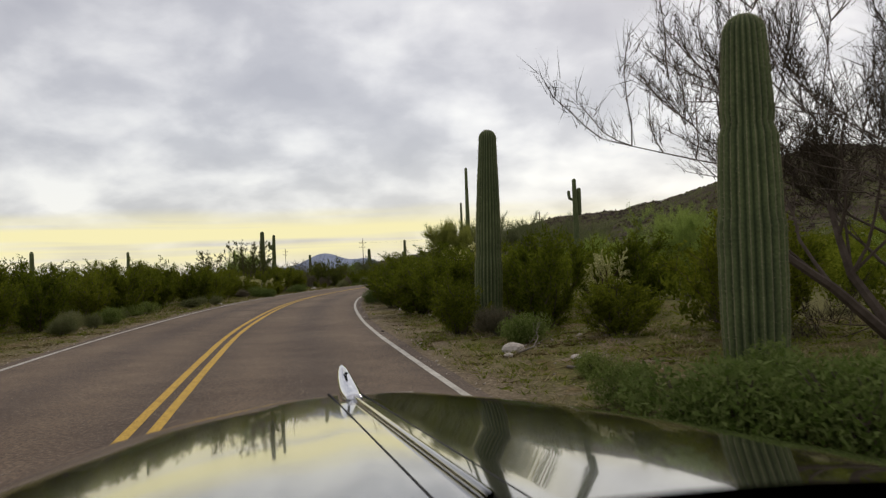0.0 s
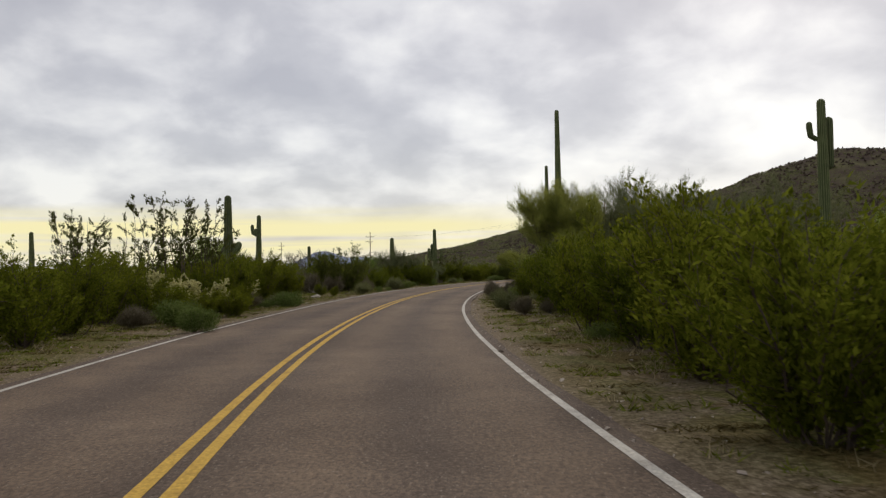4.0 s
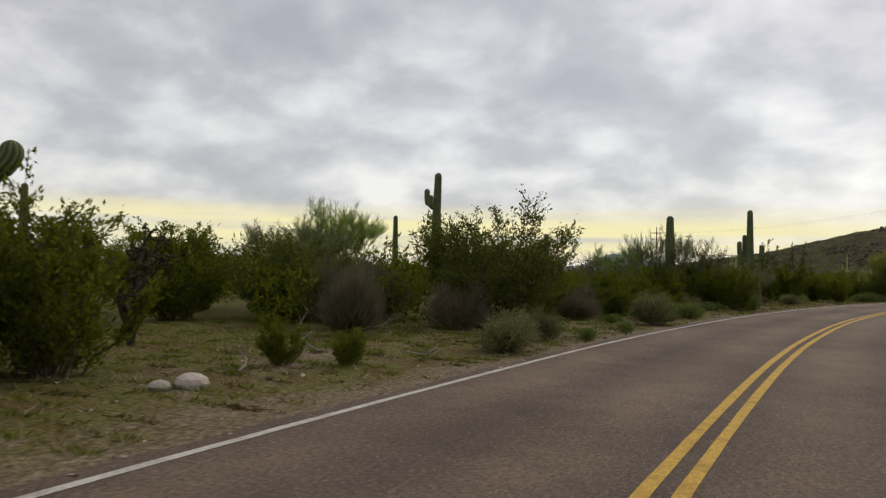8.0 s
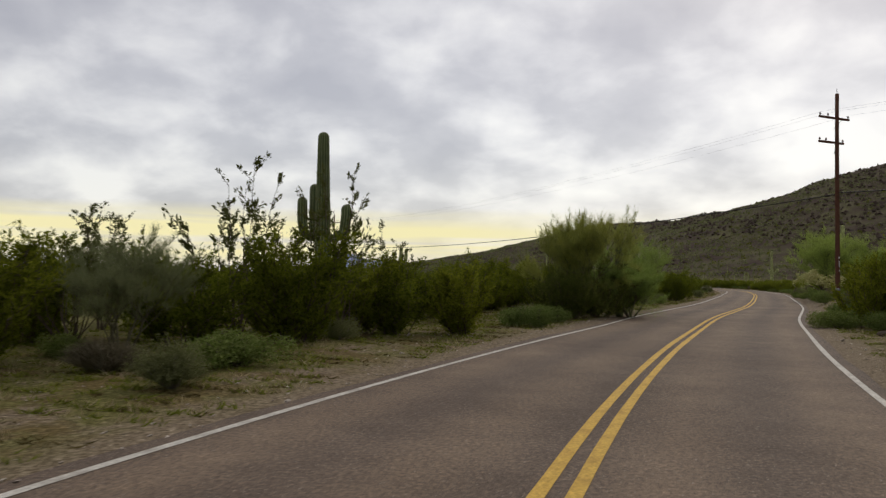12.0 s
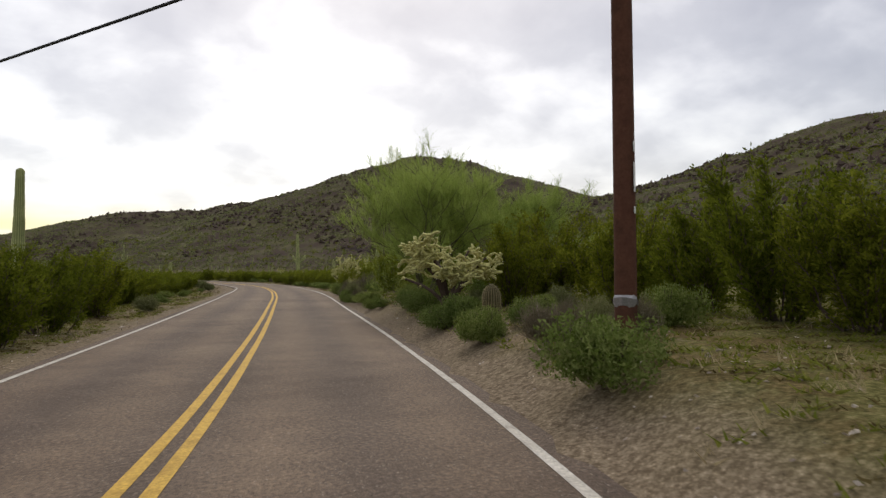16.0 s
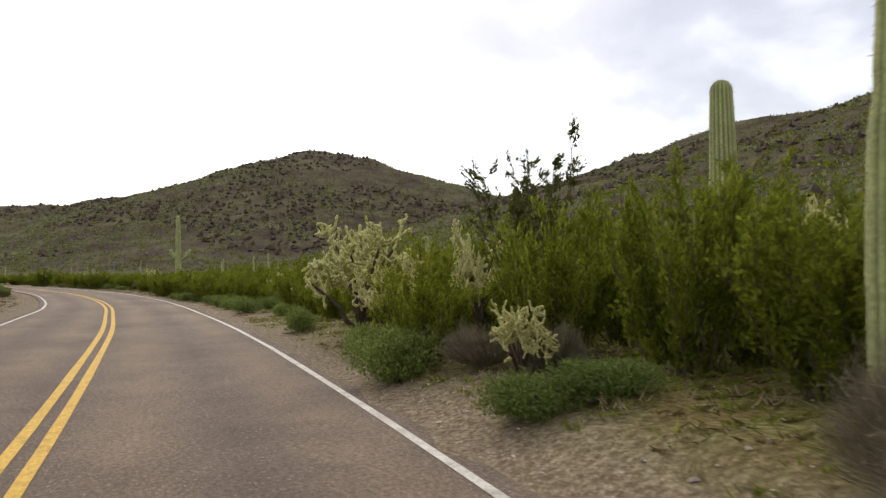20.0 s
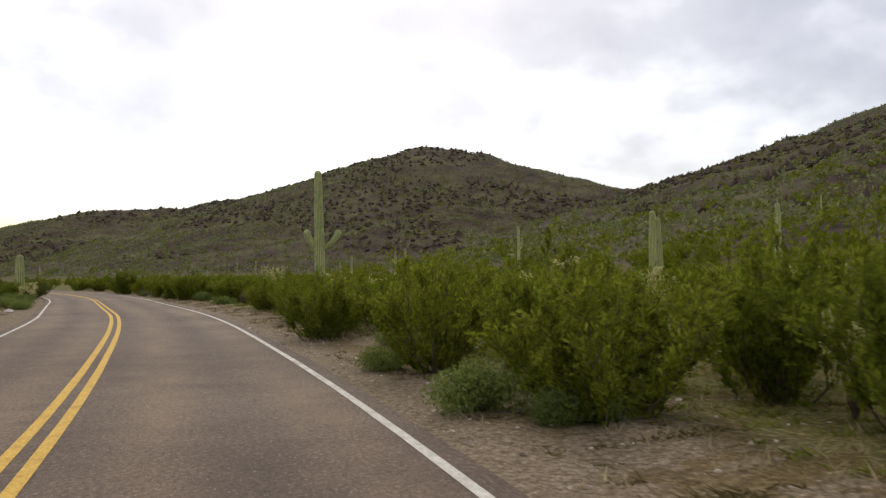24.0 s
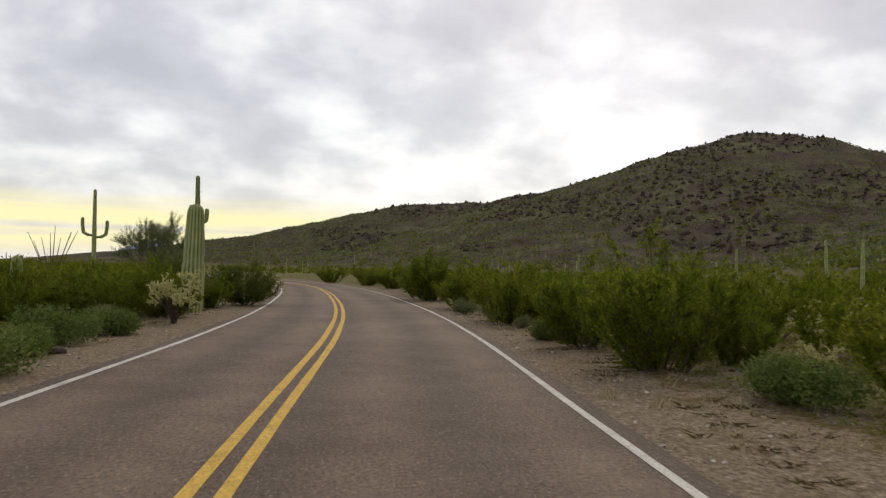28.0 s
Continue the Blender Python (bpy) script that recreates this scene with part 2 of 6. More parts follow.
M_ASPHALT = asphalt_material()
M_YELLOW = material("yellow_paint", [(0.40, 0.245, 0.055), (0.58, 0.37, 0.075), (0.50, 0.31, 0.065)], 2.6, 30.0, 0.75, 0.3, fine_mix=0.8)
M_WHITE = material("white_paint", [(0.34, 0.31, 0.27), (0.50, 0.475, 0.42), (0.58, 0.555, 0.50)], 3.0, 30.0, 0.75, 0.3, fine_mix=0.8)
M_STEM = material("grey_brown_stem", [(0.07, 0.052, 0.04), (0.13, 0.10, 0.08)], 6, 60, 0.9, 0.3, vary=0.3)
M_DEAD = material("dead_wood", [(0.16, 0.137, 0.112), (0.28, 0.247, 0.205)], 6, 60, 0.9, 0.3, vary=0.3)
M_BARK = material("palo_verde_bark", [(0.07, 0.065, 0.035), (0.13, 0.115, 0.07)], 5, 50, 0.85, 0.3, vary=0.2)
M_POLE = material("creosoted_pole", [(0.055, 0.026, 0.017), (0.095, 0.043, 0.027), (0.07, 0.03, 0.02)], 3, 30, 0.85, 0.4)
M_METAL = material("galvanised_steel", [(0.25, 0.25, 0.26), (0.35, 0.35, 0.36)], 8, 60, 0.45, 0.1, metal=0.8)
M_TAG = material("aluminium_tag", [(0.6, 0.6, 0.58), (0.7, 0.7, 0.68)], 8, 60, 0.5, 0.1)
M_PORCELAIN = material("brown_porcelain", [(0.08, 0.05, 0.04), (0.12, 0.08, 0.06)], 8, 60, 0.3, 0.0)
M_CABLE = material("black_cable", [(0.02, 0.02, 0.02), (0.03, 0.03, 0.03)], 8, 60, 0.6, 0.0)
M_ROCK = material("pale_stone", [(0.34, 0.30, 0.25), (0.52, 0.47, 0.41), (0.42, 0.35, 0.30)], 3, 25, 0.9, 0.5, vary=0.4)
M_ROCK_DARK = material("dark_volcanic_rock", [(0.035, 0.026, 0.021), (0.075, 0.055, 0.044), (0.05, 0.036, 0.029)], 0.3, 4.0, 0.95, 0.5)
# first colour of each skin is darkened: shade painted into the rib grooves
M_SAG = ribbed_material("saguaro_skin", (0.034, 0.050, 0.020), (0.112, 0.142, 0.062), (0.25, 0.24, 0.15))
# lighter copy of the skin; brighter light of the later stretch put into colour
M_SAG_LIT = ribbed_material("lit_saguaro_skin", (0.125, 0.150, 0.056), (0.320, 0.360, 0.160), (0.50, 0.48, 0.31))
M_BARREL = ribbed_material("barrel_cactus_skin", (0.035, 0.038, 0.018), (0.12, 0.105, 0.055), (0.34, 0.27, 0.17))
M_CREO = leaf_material("creosote_leaf", (0.066, 0.086, 0.007), (0.188, 0.210, 0.024), 0.35, 0.5)
# fresh green of the rounded bushes, with glare put into a lighter colour
M_BURRO_LIT = leaf_material("lit_burrobush_leaf", (0.086, 0.110, 0.009), (0.226, 0.254, 0.032), 0.3, 0.5)
M_MESQUITE = leaf_material("mesquite_leaf", (0.050, 0.066, 0.012), (0.140, 0.158, 0.036), 0.25, 0.45)
M_TALL = leaf_material("dark_creosote_leaf", (0.050, 0.060, 0.014), (0.105, 0.115, 0.034))
M_BRITTLE = leaf_material("brittlebush_leaf", (0.085, 0.125, 0.022), (0.215, 0.255, 0.085))
M_SAGE = leaf_material("grey_sage_leaf", (0.115, 0.125, 0.048), (0.235, 0.245, 0.115), 0.35, 0.25)
M_TWIG_GREY = leaf_material("dry_grey_twig", (0.105, 0.090, 0.056), (0.215, 0.188, 0.125), 0.35, 0.15)
M_TWIG_DARK = leaf_material("dark_bare_twig", (0.035, 0.028, 0.02), (0.085, 0.07, 0.05), 0.2, 0.1)
M_PALO = leaf_material("palo_verde_twig", (0.150, 0.215, 0.040), (0.330, 0.415, 0.115), 0.3, 0.55)
M_PALO_GREY = leaf_material("grey_palo_verde_twig", (0.11, 0.125, 0.055), (0.20, 0.22, 0.11), 0.2, 0.3)
M_PALO_YELLOW = leaf_material("yellow_palo_verde_twig", (0.20, 0.22, 0.045), (0.36, 0.37, 0.10), 0.2, 0.55)
M_CHOLLA = material("cholla_joint", [(0.34, 0.33, 0.11), (0.50, 0.47, 0.20)], 9, 60, 0.8, 0.3, vary=0.2)
M_SPINE = leaf_material("straw_spines", (0.66, 0.62, 0.30), (0.90, 0.87, 0.58), 0.2, 0.5)
M_CHOLLA_DARK = material("dark_cholla_joint", [(0.035, 0.036, 0.016), (0.07, 0.066, 0.034)], 8, 60, 0.9, 0.3, vary=0.2)
M_CHOLLA_OLD = material("old_cholla_trunk", [(0.045, 0.032, 0.024), (0.09, 0.065, 0.05)], 8, 60, 0.95, 0.5, vary=0.2)
M_FAR = leaf_material("far_scrub_leaf", (0.080, 0.100, 0.010), (0.185, 0.200, 0.028), 0.0, 0.35)
M_HILL_SCRUB = leaf_material("hill_scrub_leaf", (0.105, 0.122, 0.048), (0.235, 0.250, 0.115), 0.0, 0.3)
M_WEED = leaf_material("green_weed", (0.095, 0.12, 0.016), (0.215, 0.23, 0.045), 0.0, 0.3)
M_SAG_SPINE = leaf_material("dull_spines", (0.20, 0.19, 0.10), (0.36, 0.33, 0.20), 0.1, 0.3)
M_STRAW = leaf_material("dry_grass", (0.26, 0.21, 0.12), (0.44, 0.37, 0.22), 0.0, 0.3)
M_CRUST = leaf_material("dry_ground_cover", (0.070, 0.055, 0.020), (0.170, 0.135, 0.058), 0.0, 0.2)
M_PEBBLE = leaf_material("gravel_stone", (0.20, 0.165, 0.135), (0.52, 0.46, 0.39), 0.0, 0.0)


def ground_material():
    m = bpy.data.materials.new("desert_soil")
    m.use_nodes = True
    nt = m.node_tree
    b = nt.nodes["Principled BSDF"]
    co = nt.nodes.new("ShaderNodeTexCoord")
    src = co.outputs["Object"]
    broad = node(nt, "ShaderNodeTexNoise", Scale=0.09, Detail=5.0, Roughness=0.6)
    patch = node(nt, "ShaderNodeTexNoise", Scale=0.55, Detail=6.0, Roughness=0.68)
    grit = node(nt, "ShaderNodeTexNoise", Scale=14.0, Detail=6.0, Roughness=0.75)
    stone = nt.nodes.new("ShaderNodeTexVoronoi")
    stone.inputs["Scale"].default_value = 26.0
    for n in (broad, patch, grit, stone):
        nt.links.new(src, n.inputs["Vector"])
    dirt = ramp(nt, grit.outputs[0], [(0.34, (0.098, 0.074, 0.048)), (0.5, (0.210, 0.164, 0.112)), (0.66, (0.365, 0.30, 0.22))])
    peb = ramp(nt, stone.outputs["Distance"], [(0.05, (1.7, 1.66, 1.6)), (0.22, (1.0, 1.0, 1.0)), (0.6, (0.6, 0.58, 0.56))])
    dirt = mix_rgb(nt, 0.7, dirt, mix_rgb(nt, 1.0, dirt, peb, "MULTIPLY"))
    weeds = ramp(nt, grit.outputs[0], [(0.34, (0.032, 0.034, 0.007)), (0.5, (0.095, 0.094, 0.022)), (0.66, (0.215, 0.19, 0.075))])
    at = nt.nodes.new("ShaderNodeAttribute")
    at.attribute_name = "verge"
    wide = nt.nodes.new("ShaderNodeAttribute")
    wide.attribute_name = "thicket"
    lush = math_node(nt, "ADD", patch.outputs[0], math_node(nt, "MULTIPLY", wide.outputs["Fac"], 0.26))
    cover = math_node(nt, "MULTIPLY", ramp(nt, lush, [(0.40, (0, 0, 0)), (0.50, (1, 1, 1))]), at.outputs["Fac"])
    c = mix_rgb(nt, math_node(nt, "MULTIPLY", cover, 0.88), dirt, weeds)
    # dry brown-olive crust in patches beside the asphalt
    near = nt.nodes.new("ShaderNodeAttribute")
    near.attribute_name = "crust"
    cn = node(nt, "ShaderNodeTexNoise", Scale=0.8, Detail=7.0, Roughness=0.72)
    nt.links.new(src, cn.inputs["Vector"])
    moss = ramp(nt, grit.outputs[0], [(0.34, (0.040, 0.029, 0.010)), (0.5, (0.105, 0.076, 0.030)), (0.66, (0.205, 0.150, 0.072))])
    c = mix_rgb(nt, math_node(nt, "MULTIPLY", ramp(nt, cn.outputs[0], [(0.49, (0, 0, 0)), (0.555, (0.85, 0.85, 0.85))]), near.outputs["Fac"]), c, moss)
    # far slopes: brown rock with olive cover in broad patches
    far = nt.nodes.new("ShaderNodeAttribute")
    far.attribute_name = "slope"
    hp = node(nt, "ShaderNodeTexNoise", Scale=0.045, Detail=9.0, Roughness=0.76)
    nt.links.new(src, hp.inputs["Vector"])
    hill = ramp(nt, hp.outputs[0], [(0.36, (0.018, 0.012, 0.010)), (0.45, (0.050, 0.033, 0.027)), (0.52, (0.060, 0.052, 0.028)), (0.64, (0.098, 0.090, 0.042))])
    c = mix_rgb(nt, far.outputs["Fac"], c, hill)
    nt.links.new(c, b.inputs["Base Color"])
    b.inputs["Roughness"].default_value, b.inputs["Specular IOR Level"].default_value = 0.95, 0.05
    bp = nt.nodes.new("ShaderNodeBump")
    bp.inputs["Strength"].default_value, bp.inputs["Distance"].default_value = 0.4, 0.03
    nt.links.new(grit.outputs[0], bp.inputs["Height"])
    nt.links.new(bp.outputs[0], b.inputs["Normal"])
    return m


M_GROUND = ground_material()
# blue haze of the distance is painted into the rock colour
M_MOUNTAIN = material("haze_blue_rock", [(0.20, 0.24, 0.34), (0.26, 0.30, 0.40), (0.17, 0.21, 0.30)], 0.004, 0.02, 1.0, 0.0)


# ---- mesh helpers ----
def mesh_of(name, verts, faces, mat, smooth=False, rib=None):
    me = bpy.data.meshes.new(name)
    me.from_pydata(verts, [], faces)
    if rib is not None:
        a = me.attributes.new("rib", "FLOAT", "POINT")
        a.data.foreach_set("value", np.asarray(rib, dtype=np.float32))
    if smooth:
        me.polygons.foreach_set("use_smooth", [True] * len(me.polygons))
    me.materials.append(mat)
    return me


def part(name, me, parent, label=""):
    ob = new(name, me)
    ob.parent = parent
    return tagged(ob, label) if label else ob


def bm_mesh(name, bm, mat, smooth=False):
    me = bpy.data.meshes.new(name)
    bm.to_mesh(me)
    bm.free()
    if smooth:
        me.polygons.foreach_set("use_smooth", [True] * len(me.polygons))
    me.materials.append(mat)
    return me


def box_bm(size, at=(0, 0, 0), bevel=0.0):
    bm = bmesh.new()
    bmesh.ops.create_cube(bm, size=1.0, matrix=Matrix.Translation(at) @ Matrix.Diagonal((*size, 1)))
    if bevel:
        bmesh.ops.bevel(bm, geom=bm.edges[:], offset=bevel, segments=2, affect="EDGES")
    return bm


class Geo:
    """Collects vertices and faces of one mesh."""

    def __init__(self):
        self.v, self.f, self.rib, self.feet = [], [], [], []

    def tube(self, pts, radii, sides=5, cap=True):
        pts = [Vector(p) for p in pts]
        base = len(self.v)
        self.feet.append(base)
        side = None
        for i, p in enumerate(pts):
            d = (pts[min(i + 1, len(pts) - 1)] - pts[max(i - 1, 0)]).normalized()
            ref = side if side is not None else (Vector((1, 0, 0)) if abs(d.x) < 0.8 else Vector((0, 1, 0)))
            u = (ref - d * ref.dot(d)).normalized()
            w = d.cross(u)
            side = u
            for k in range(sides):
                a = 2 * math.pi * k / sides
                self.v.append(p + (u * math.cos(a) + w * math.sin(a)) * radii[i])
        for i in range(len(pts) - 1):
            for k in range(sides):
                a, b = base + i * sides + k, base + i * sides + (k + 1) % sides
                self.f.append((a, b, b + sides, a + sides))
        if cap:
            self.f.append([base + (len(pts) - 1) * sides + k for k in range(sides)])

    def bind(self):
        """Joins the stems under the ground into one rootstock."""
        self.f.extend((a, b, a + 1) for a, b in zip(self.feet, self.feet[1:]))
        return self

    def ribbed(self, pts, radii, ribs, depth=0.16, per=4):
        """A fluted column along pts."""
        pts = [Vector(p) for p in pts]
        base, n = len(self.v), ribs * per
        side = None
        for i, p in enumerate(pts):
            d = (pts[min(i + 1, len(pts) - 1)] - pts[max(i - 1, 0)]).normalized()
            ref = side if side is not None else Vector((1, 0, 0))
            if abs(ref.dot(d)) > 0.98:
                ref = Vector((0, 1, 0))
            u = (ref - d * ref.dot(d)).normalized()
            w = d.cross(u)
            side = u
            for k in range(n):
                a = 2 * math.pi * k / n
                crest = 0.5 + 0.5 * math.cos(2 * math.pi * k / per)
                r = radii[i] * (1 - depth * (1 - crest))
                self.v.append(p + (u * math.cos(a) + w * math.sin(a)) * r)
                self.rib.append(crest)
        for i in range(len(pts) - 1):
            for k in range(n):
                a, b = base + i * n + k, base + i * n + (k + 1) % n
                self.f.append((a, b, b + n, a + n))
        self.f.append([base + (len(pts) - 1) * n + k for k in range(n)])

    def leaves(self, centres, sizes, rng, long=1.6, up=None):
        """Diamond leaves with random turns."""
        c = np.asarray(centres, dtype=float)
        if not len(c):
            return
        n = len(c)
        a = rng.normal(size=(n, 3))
        if up is not None:
            a = np.asarray(up) + a * 0.45
        a /= np.linalg.norm(a, axis=1, keepdims=True)
        b = np.cross(a, rng.normal(size=(n, 3)))
        b /= np.linalg.norm(b, axis=1, keepdims=True)
        s = np.asarray(sizes).reshape(-1, 1)
        a, b = a * s * long * 0.5, b * s * 0.5
        base = len(self.v)
        q = np.stack([c - a, c + b, c + a, c - b], 1).reshape(-1, 3)
        self.v.extend(q.tolist())
        self.f.extend((base + 4 * i, base + 4 * i + 1, base + 4 * i + 2, base + 4 * i + 3) for i in range(n))

    def blades(self, starts, ends, widths, rng):
        """Thin pointed twigs from start to end."""
        a, b = np.asarray(starts, dtype=float), np.asarray(ends, dtype=float)
        if not len(a):
            return
        s = np.cross(b - a, rng.normal(size=a.shape))
        s /= np.linalg.norm(s, axis=1, keepdims=True) + 1e-9
        s *= np.asarray(widths).reshape(-1, 1)
        base = len(self.v)
        self.v.extend(np.stack([a - s, a + s, b], 1).reshape(-1, 3).tolist())
        self.f.extend((base + 3 * i, base + 3 * i + 1, base + 3 * i + 2) for i in range(len(a)))

    def mesh(self, name, mat, smooth=False):
        return mesh_of(name, self.v, self.f, mat, smooth, self.rib or None)


# ---- plan: road line and lie of the land ----
ROAD = [(12.6, -67.0), (7.2, -40.0), (4.3, -26.0), (1.5, -13.3), (-1.3, -0.3), (-2.7, 6.0), (-4.08, 12.5), (-5.42, 19.2), (-6.5, 26.0), (-7.4, 32.7),
        (-8.1, 39.6), (-8.55, 46.7), (-8.66, 54.0), (-8.5, 61.4), (-8.1, 68.9), (-7.42, 76.4), (-6.5, 84.0), (-5.3, 91.4),
        (-3.78, 98.9), (-1.85, 106.5), (0.22, 113.8), (2.75, 121.2), (5.72, 128.95), (8.78, 136.6), (11.87, 143.45), (14.78, 149.9)]
ROAD += [(17.5, 156.5), (20.2, 163.3), (22.95, 170.4), (25.6, 177.3), (28.2, 184.1), (30.7, 191.0), (33.05, 197.7), (35.2, 204.4),
         (37.4, 211.5), (39.4, 219.0), (41.12, 226.7), (42.7, 234.5), (44.06, 242.4), (45.08, 250.5), (46.05, 258.5), (47.0, 266.5), (47.7, 275.0),
         (48.1, 285.0), (48.2, 298.0), (47.4, 312.0), (44.0, 330.0), (38.0, 350.0), (28.0, 372.0), (14.0, 395.0), (-6.0, 420.0)]
# lane widths, right and left of the centre line, by y
LANE_R = [(0, 3.34), (19, 3.45), (46, 3.43), (61, 3.28), (84, 3.33), (107, 2.98), (129, 2.97), (150, 2.94), (170, 2.97), (191, 3.18), (212, 3.06), (235, 3.28), (258, 3.2)]
LANE_L = [(0, 3.58), (19, 3.42), (46, 3.34), (61, 3.27), (84, 3.45), (107, 3.42), (129, 2.83), (150, 2.98), (170, 3.1), (191, 3.2), (212, 2.62), (235, 2.68), (258, 2.7)]


def smooth_line(ctrl, step):
    """Evenly stepped Catmull-Rom curve through the control points."""
    c = np.array(ctrl, dtype=float)
    c = np.vstack([2 * c[0] - c[1], c, 2 * c[-1] - c[-2]])
    out = []
    for i in range(1, len(c) - 2):
        p0, p1, p2, p3 = c[i - 1 : i + 3]
        for u in np.linspace(0, 1, 24, endpoint=False):
            out.append(0.5 * (2 * p1 + (p2 - p0) * u + (2 * p0 - 5 * p1 + 4 * p2 - p3) * u**2 + (3 * p1 - p0 - 3 * p2 + p3) * u**3))
    out = np.array(out)
    k = np.array([1, 2, 3, 4, 5, 6, 7, 6, 5, 4, 3, 2, 1], dtype=float)
    pad = np.vstack([out[:1]] * 6 + [out] + [out[-1:]] * 6)
    out = np.stack([np.convolve(pad[:, j], k / k.sum(), "valid") for j in (0, 1)], 1)
    s = np.r_[0, np.cumsum(np.linalg.norm(np.diff(out, axis=0), axis=1))]
    t = np.arange(0, s[-1], step)
    return np.stack([np.interp(t, s, out[:, 0]), np.interp(t, s, out[:, 1])], 1)


LINE = smooth_line(ROAD, 0.5)
TAN = np.gradient(LINE, axis=0)
TAN /= np.linalg.norm(TAN, axis=1, keepdims=True)
RIGHT = np.stack([TAN[:, 1], -TAN[:, 0]], 1)
LINE4 = LINE[::4]
WIDE_R = np.interp(LINE[:, 1], *np.array(LANE_R).T)
WIDE_L = np.interp(LINE[:, 1], *np.array(LANE_L).T)


def lateral(x, y):
    """Signed distance from the road's centre line, to its right, for arrays."""
    x, y = np.atleast_1d(x).astype(float), np.atleast_1d(y).astype(float)
    out = np.empty(len(x))
    for i in range(0, len(x), 4000):
        q = np.stack([x[i : i + 4000], y[i : i + 4000]], 1)
        d2 = ((q[:, None] - LINE4[None]) ** 2).sum(-1)
        j = d2.argmin(1)
        off = q - LINE4[j]
        side = (off * RIGHT[::4][j]).sum(1)
        out[i : i + 4000] = np.where(np.sqrt(d2.min(1)) > 12, np.sign(side) * np.sqrt(d2.min(1)), side)
    return out


CREST = [(-60, 1050, 10), (45, 930, 34), (92, 938, 45), (140, 945, 62), (188, 948, 68), (235, 950, 71), (272, 908, 78), (310, 865, 87), (340, 832, 100), (370, 800, 112),
         (384, 792, 114), (398, 785, 119), (413, 774, 119), (428, 762, 114), (442, 726, 103), (456, 690, 86), (465, 640, 74), (474, 590, 63), (480, 555, 69), (486, 520, 72),
         (490, 480, 85), (495, 440, 95), (500, 395, 101), (505, 350, 102), (492, 295, 111), (480, 240, 122), (462, 180, 119), (445, 120, 116), (440, 0, 90), (470, -180, 60), (540, -400, 30)]



def step01(a, b, x):
    u = np.clip((x - a) / (b - a), 0, 1)
    return u * u * (3 - 2 * u)


def hill_height(x, y):
    h = np.zeros_like(x)
    for (x0, y0, z0), (x1, y1, z1) in zip(CREST, CREST[1:]):
        dx, dy = x1 - x0, y1 - y0
        u = np.clip(((x - x0) * dx + (y - y0) * dy) / (dx * dx + dy * dy), 0, 1)
        d = np.hypot(x - x0 - u * dx, y - y0 - u * dy)
        top = z0 + (z1 - z0) * u
        w = 215 + 1.5 * top
        g = np.clip(1 - d / w, 0, 1)
        h = np.maximum(h, top * (0.35 * g + 0.65 * g**2 * (1.5 - 0.5 * g)))
    return h


def wave(x, y, s, seed):
    """Smooth cheap relief from a few crossed sines."""
    r = np.random.RandomState(seed)
    out = np.zeros_like(x)
    for k in range(6):
        a, f, p = r.uniform(0, 6.28), r.uniform(0.6, 1.6) / s, r.uniform(0, 6.28)
        out += np.sin((x * math.cos(a) + y * math.sin(a)) * f * 6.28 + p)
    return out / 6


def ground_z(x, y):
    x, y = np.atleast_1d(x).astype(float), np.atleast_1d(y).astype(float)
    lat = lateral(x, y)
    off = np.abs(lat)
    z = wave(x, y, 9.0, 3) * 0.16 * step01(4.5, 9, off) + wave(x, y, 2.2, 5) * 0.05 * step01(3.9, 5.5, off)
    z -= 0.05 * (1 - step01(3.1, 3.5, off)) + 0.03 * step01(3.5, 4.2, off) * (1 - step01(4.2, 6, off))
    bank = 0.55 * step01(140, 147, y) * (1 - step01(168, 203, y)) * (lat > 0)
    z += bank * step01(3.25, 4.6, off)
    hill = hill_height(x, y)
    z += hill + (wave(x, y, 60, 8) * 3.0 + wave(x, y, 23, 9) * 1.2) * np.clip(hill / 25, 0, 1)
    return z


def gz(x, y):
    return float(ground_z(x, y)[0])


def spaced(lo, hi, step, far, grow):
    mid = list(np.arange(lo, hi + step, step))
    a, s = [mid[0]], step
    while a[-1] > -far:
        s *= grow
        a.append(a[-1] - s)
    b, s = [mid[-1]], step
    while b[-1] < far:
        s *= grow
        b.append(b[-1] + s)
    return np.array(a[:0:-1] + mid + b[1:])


GRID = []


def sheet_z(x, y):
    """Height of the ground sheet as it is drawn between its grid points."""
    xs, ys, z = GRID
    i = np.clip(np.searchsorted(xs, x) - 1, 0, len(xs) - 2)
    j = np.clip(np.searchsorted(ys, y) - 1, 0, len(ys) - 2)
    u, v = (x - xs[i]) / (xs[i + 1] - xs[i]), (y - ys[j]) / (ys[j + 1] - ys[j])
    return (z[j, i] * (1 - u) + z[j, i + 1] * u) * (1 - v) + (z[j + 1, i] * (1 - u) + z[j + 1, i + 1] * u) * v


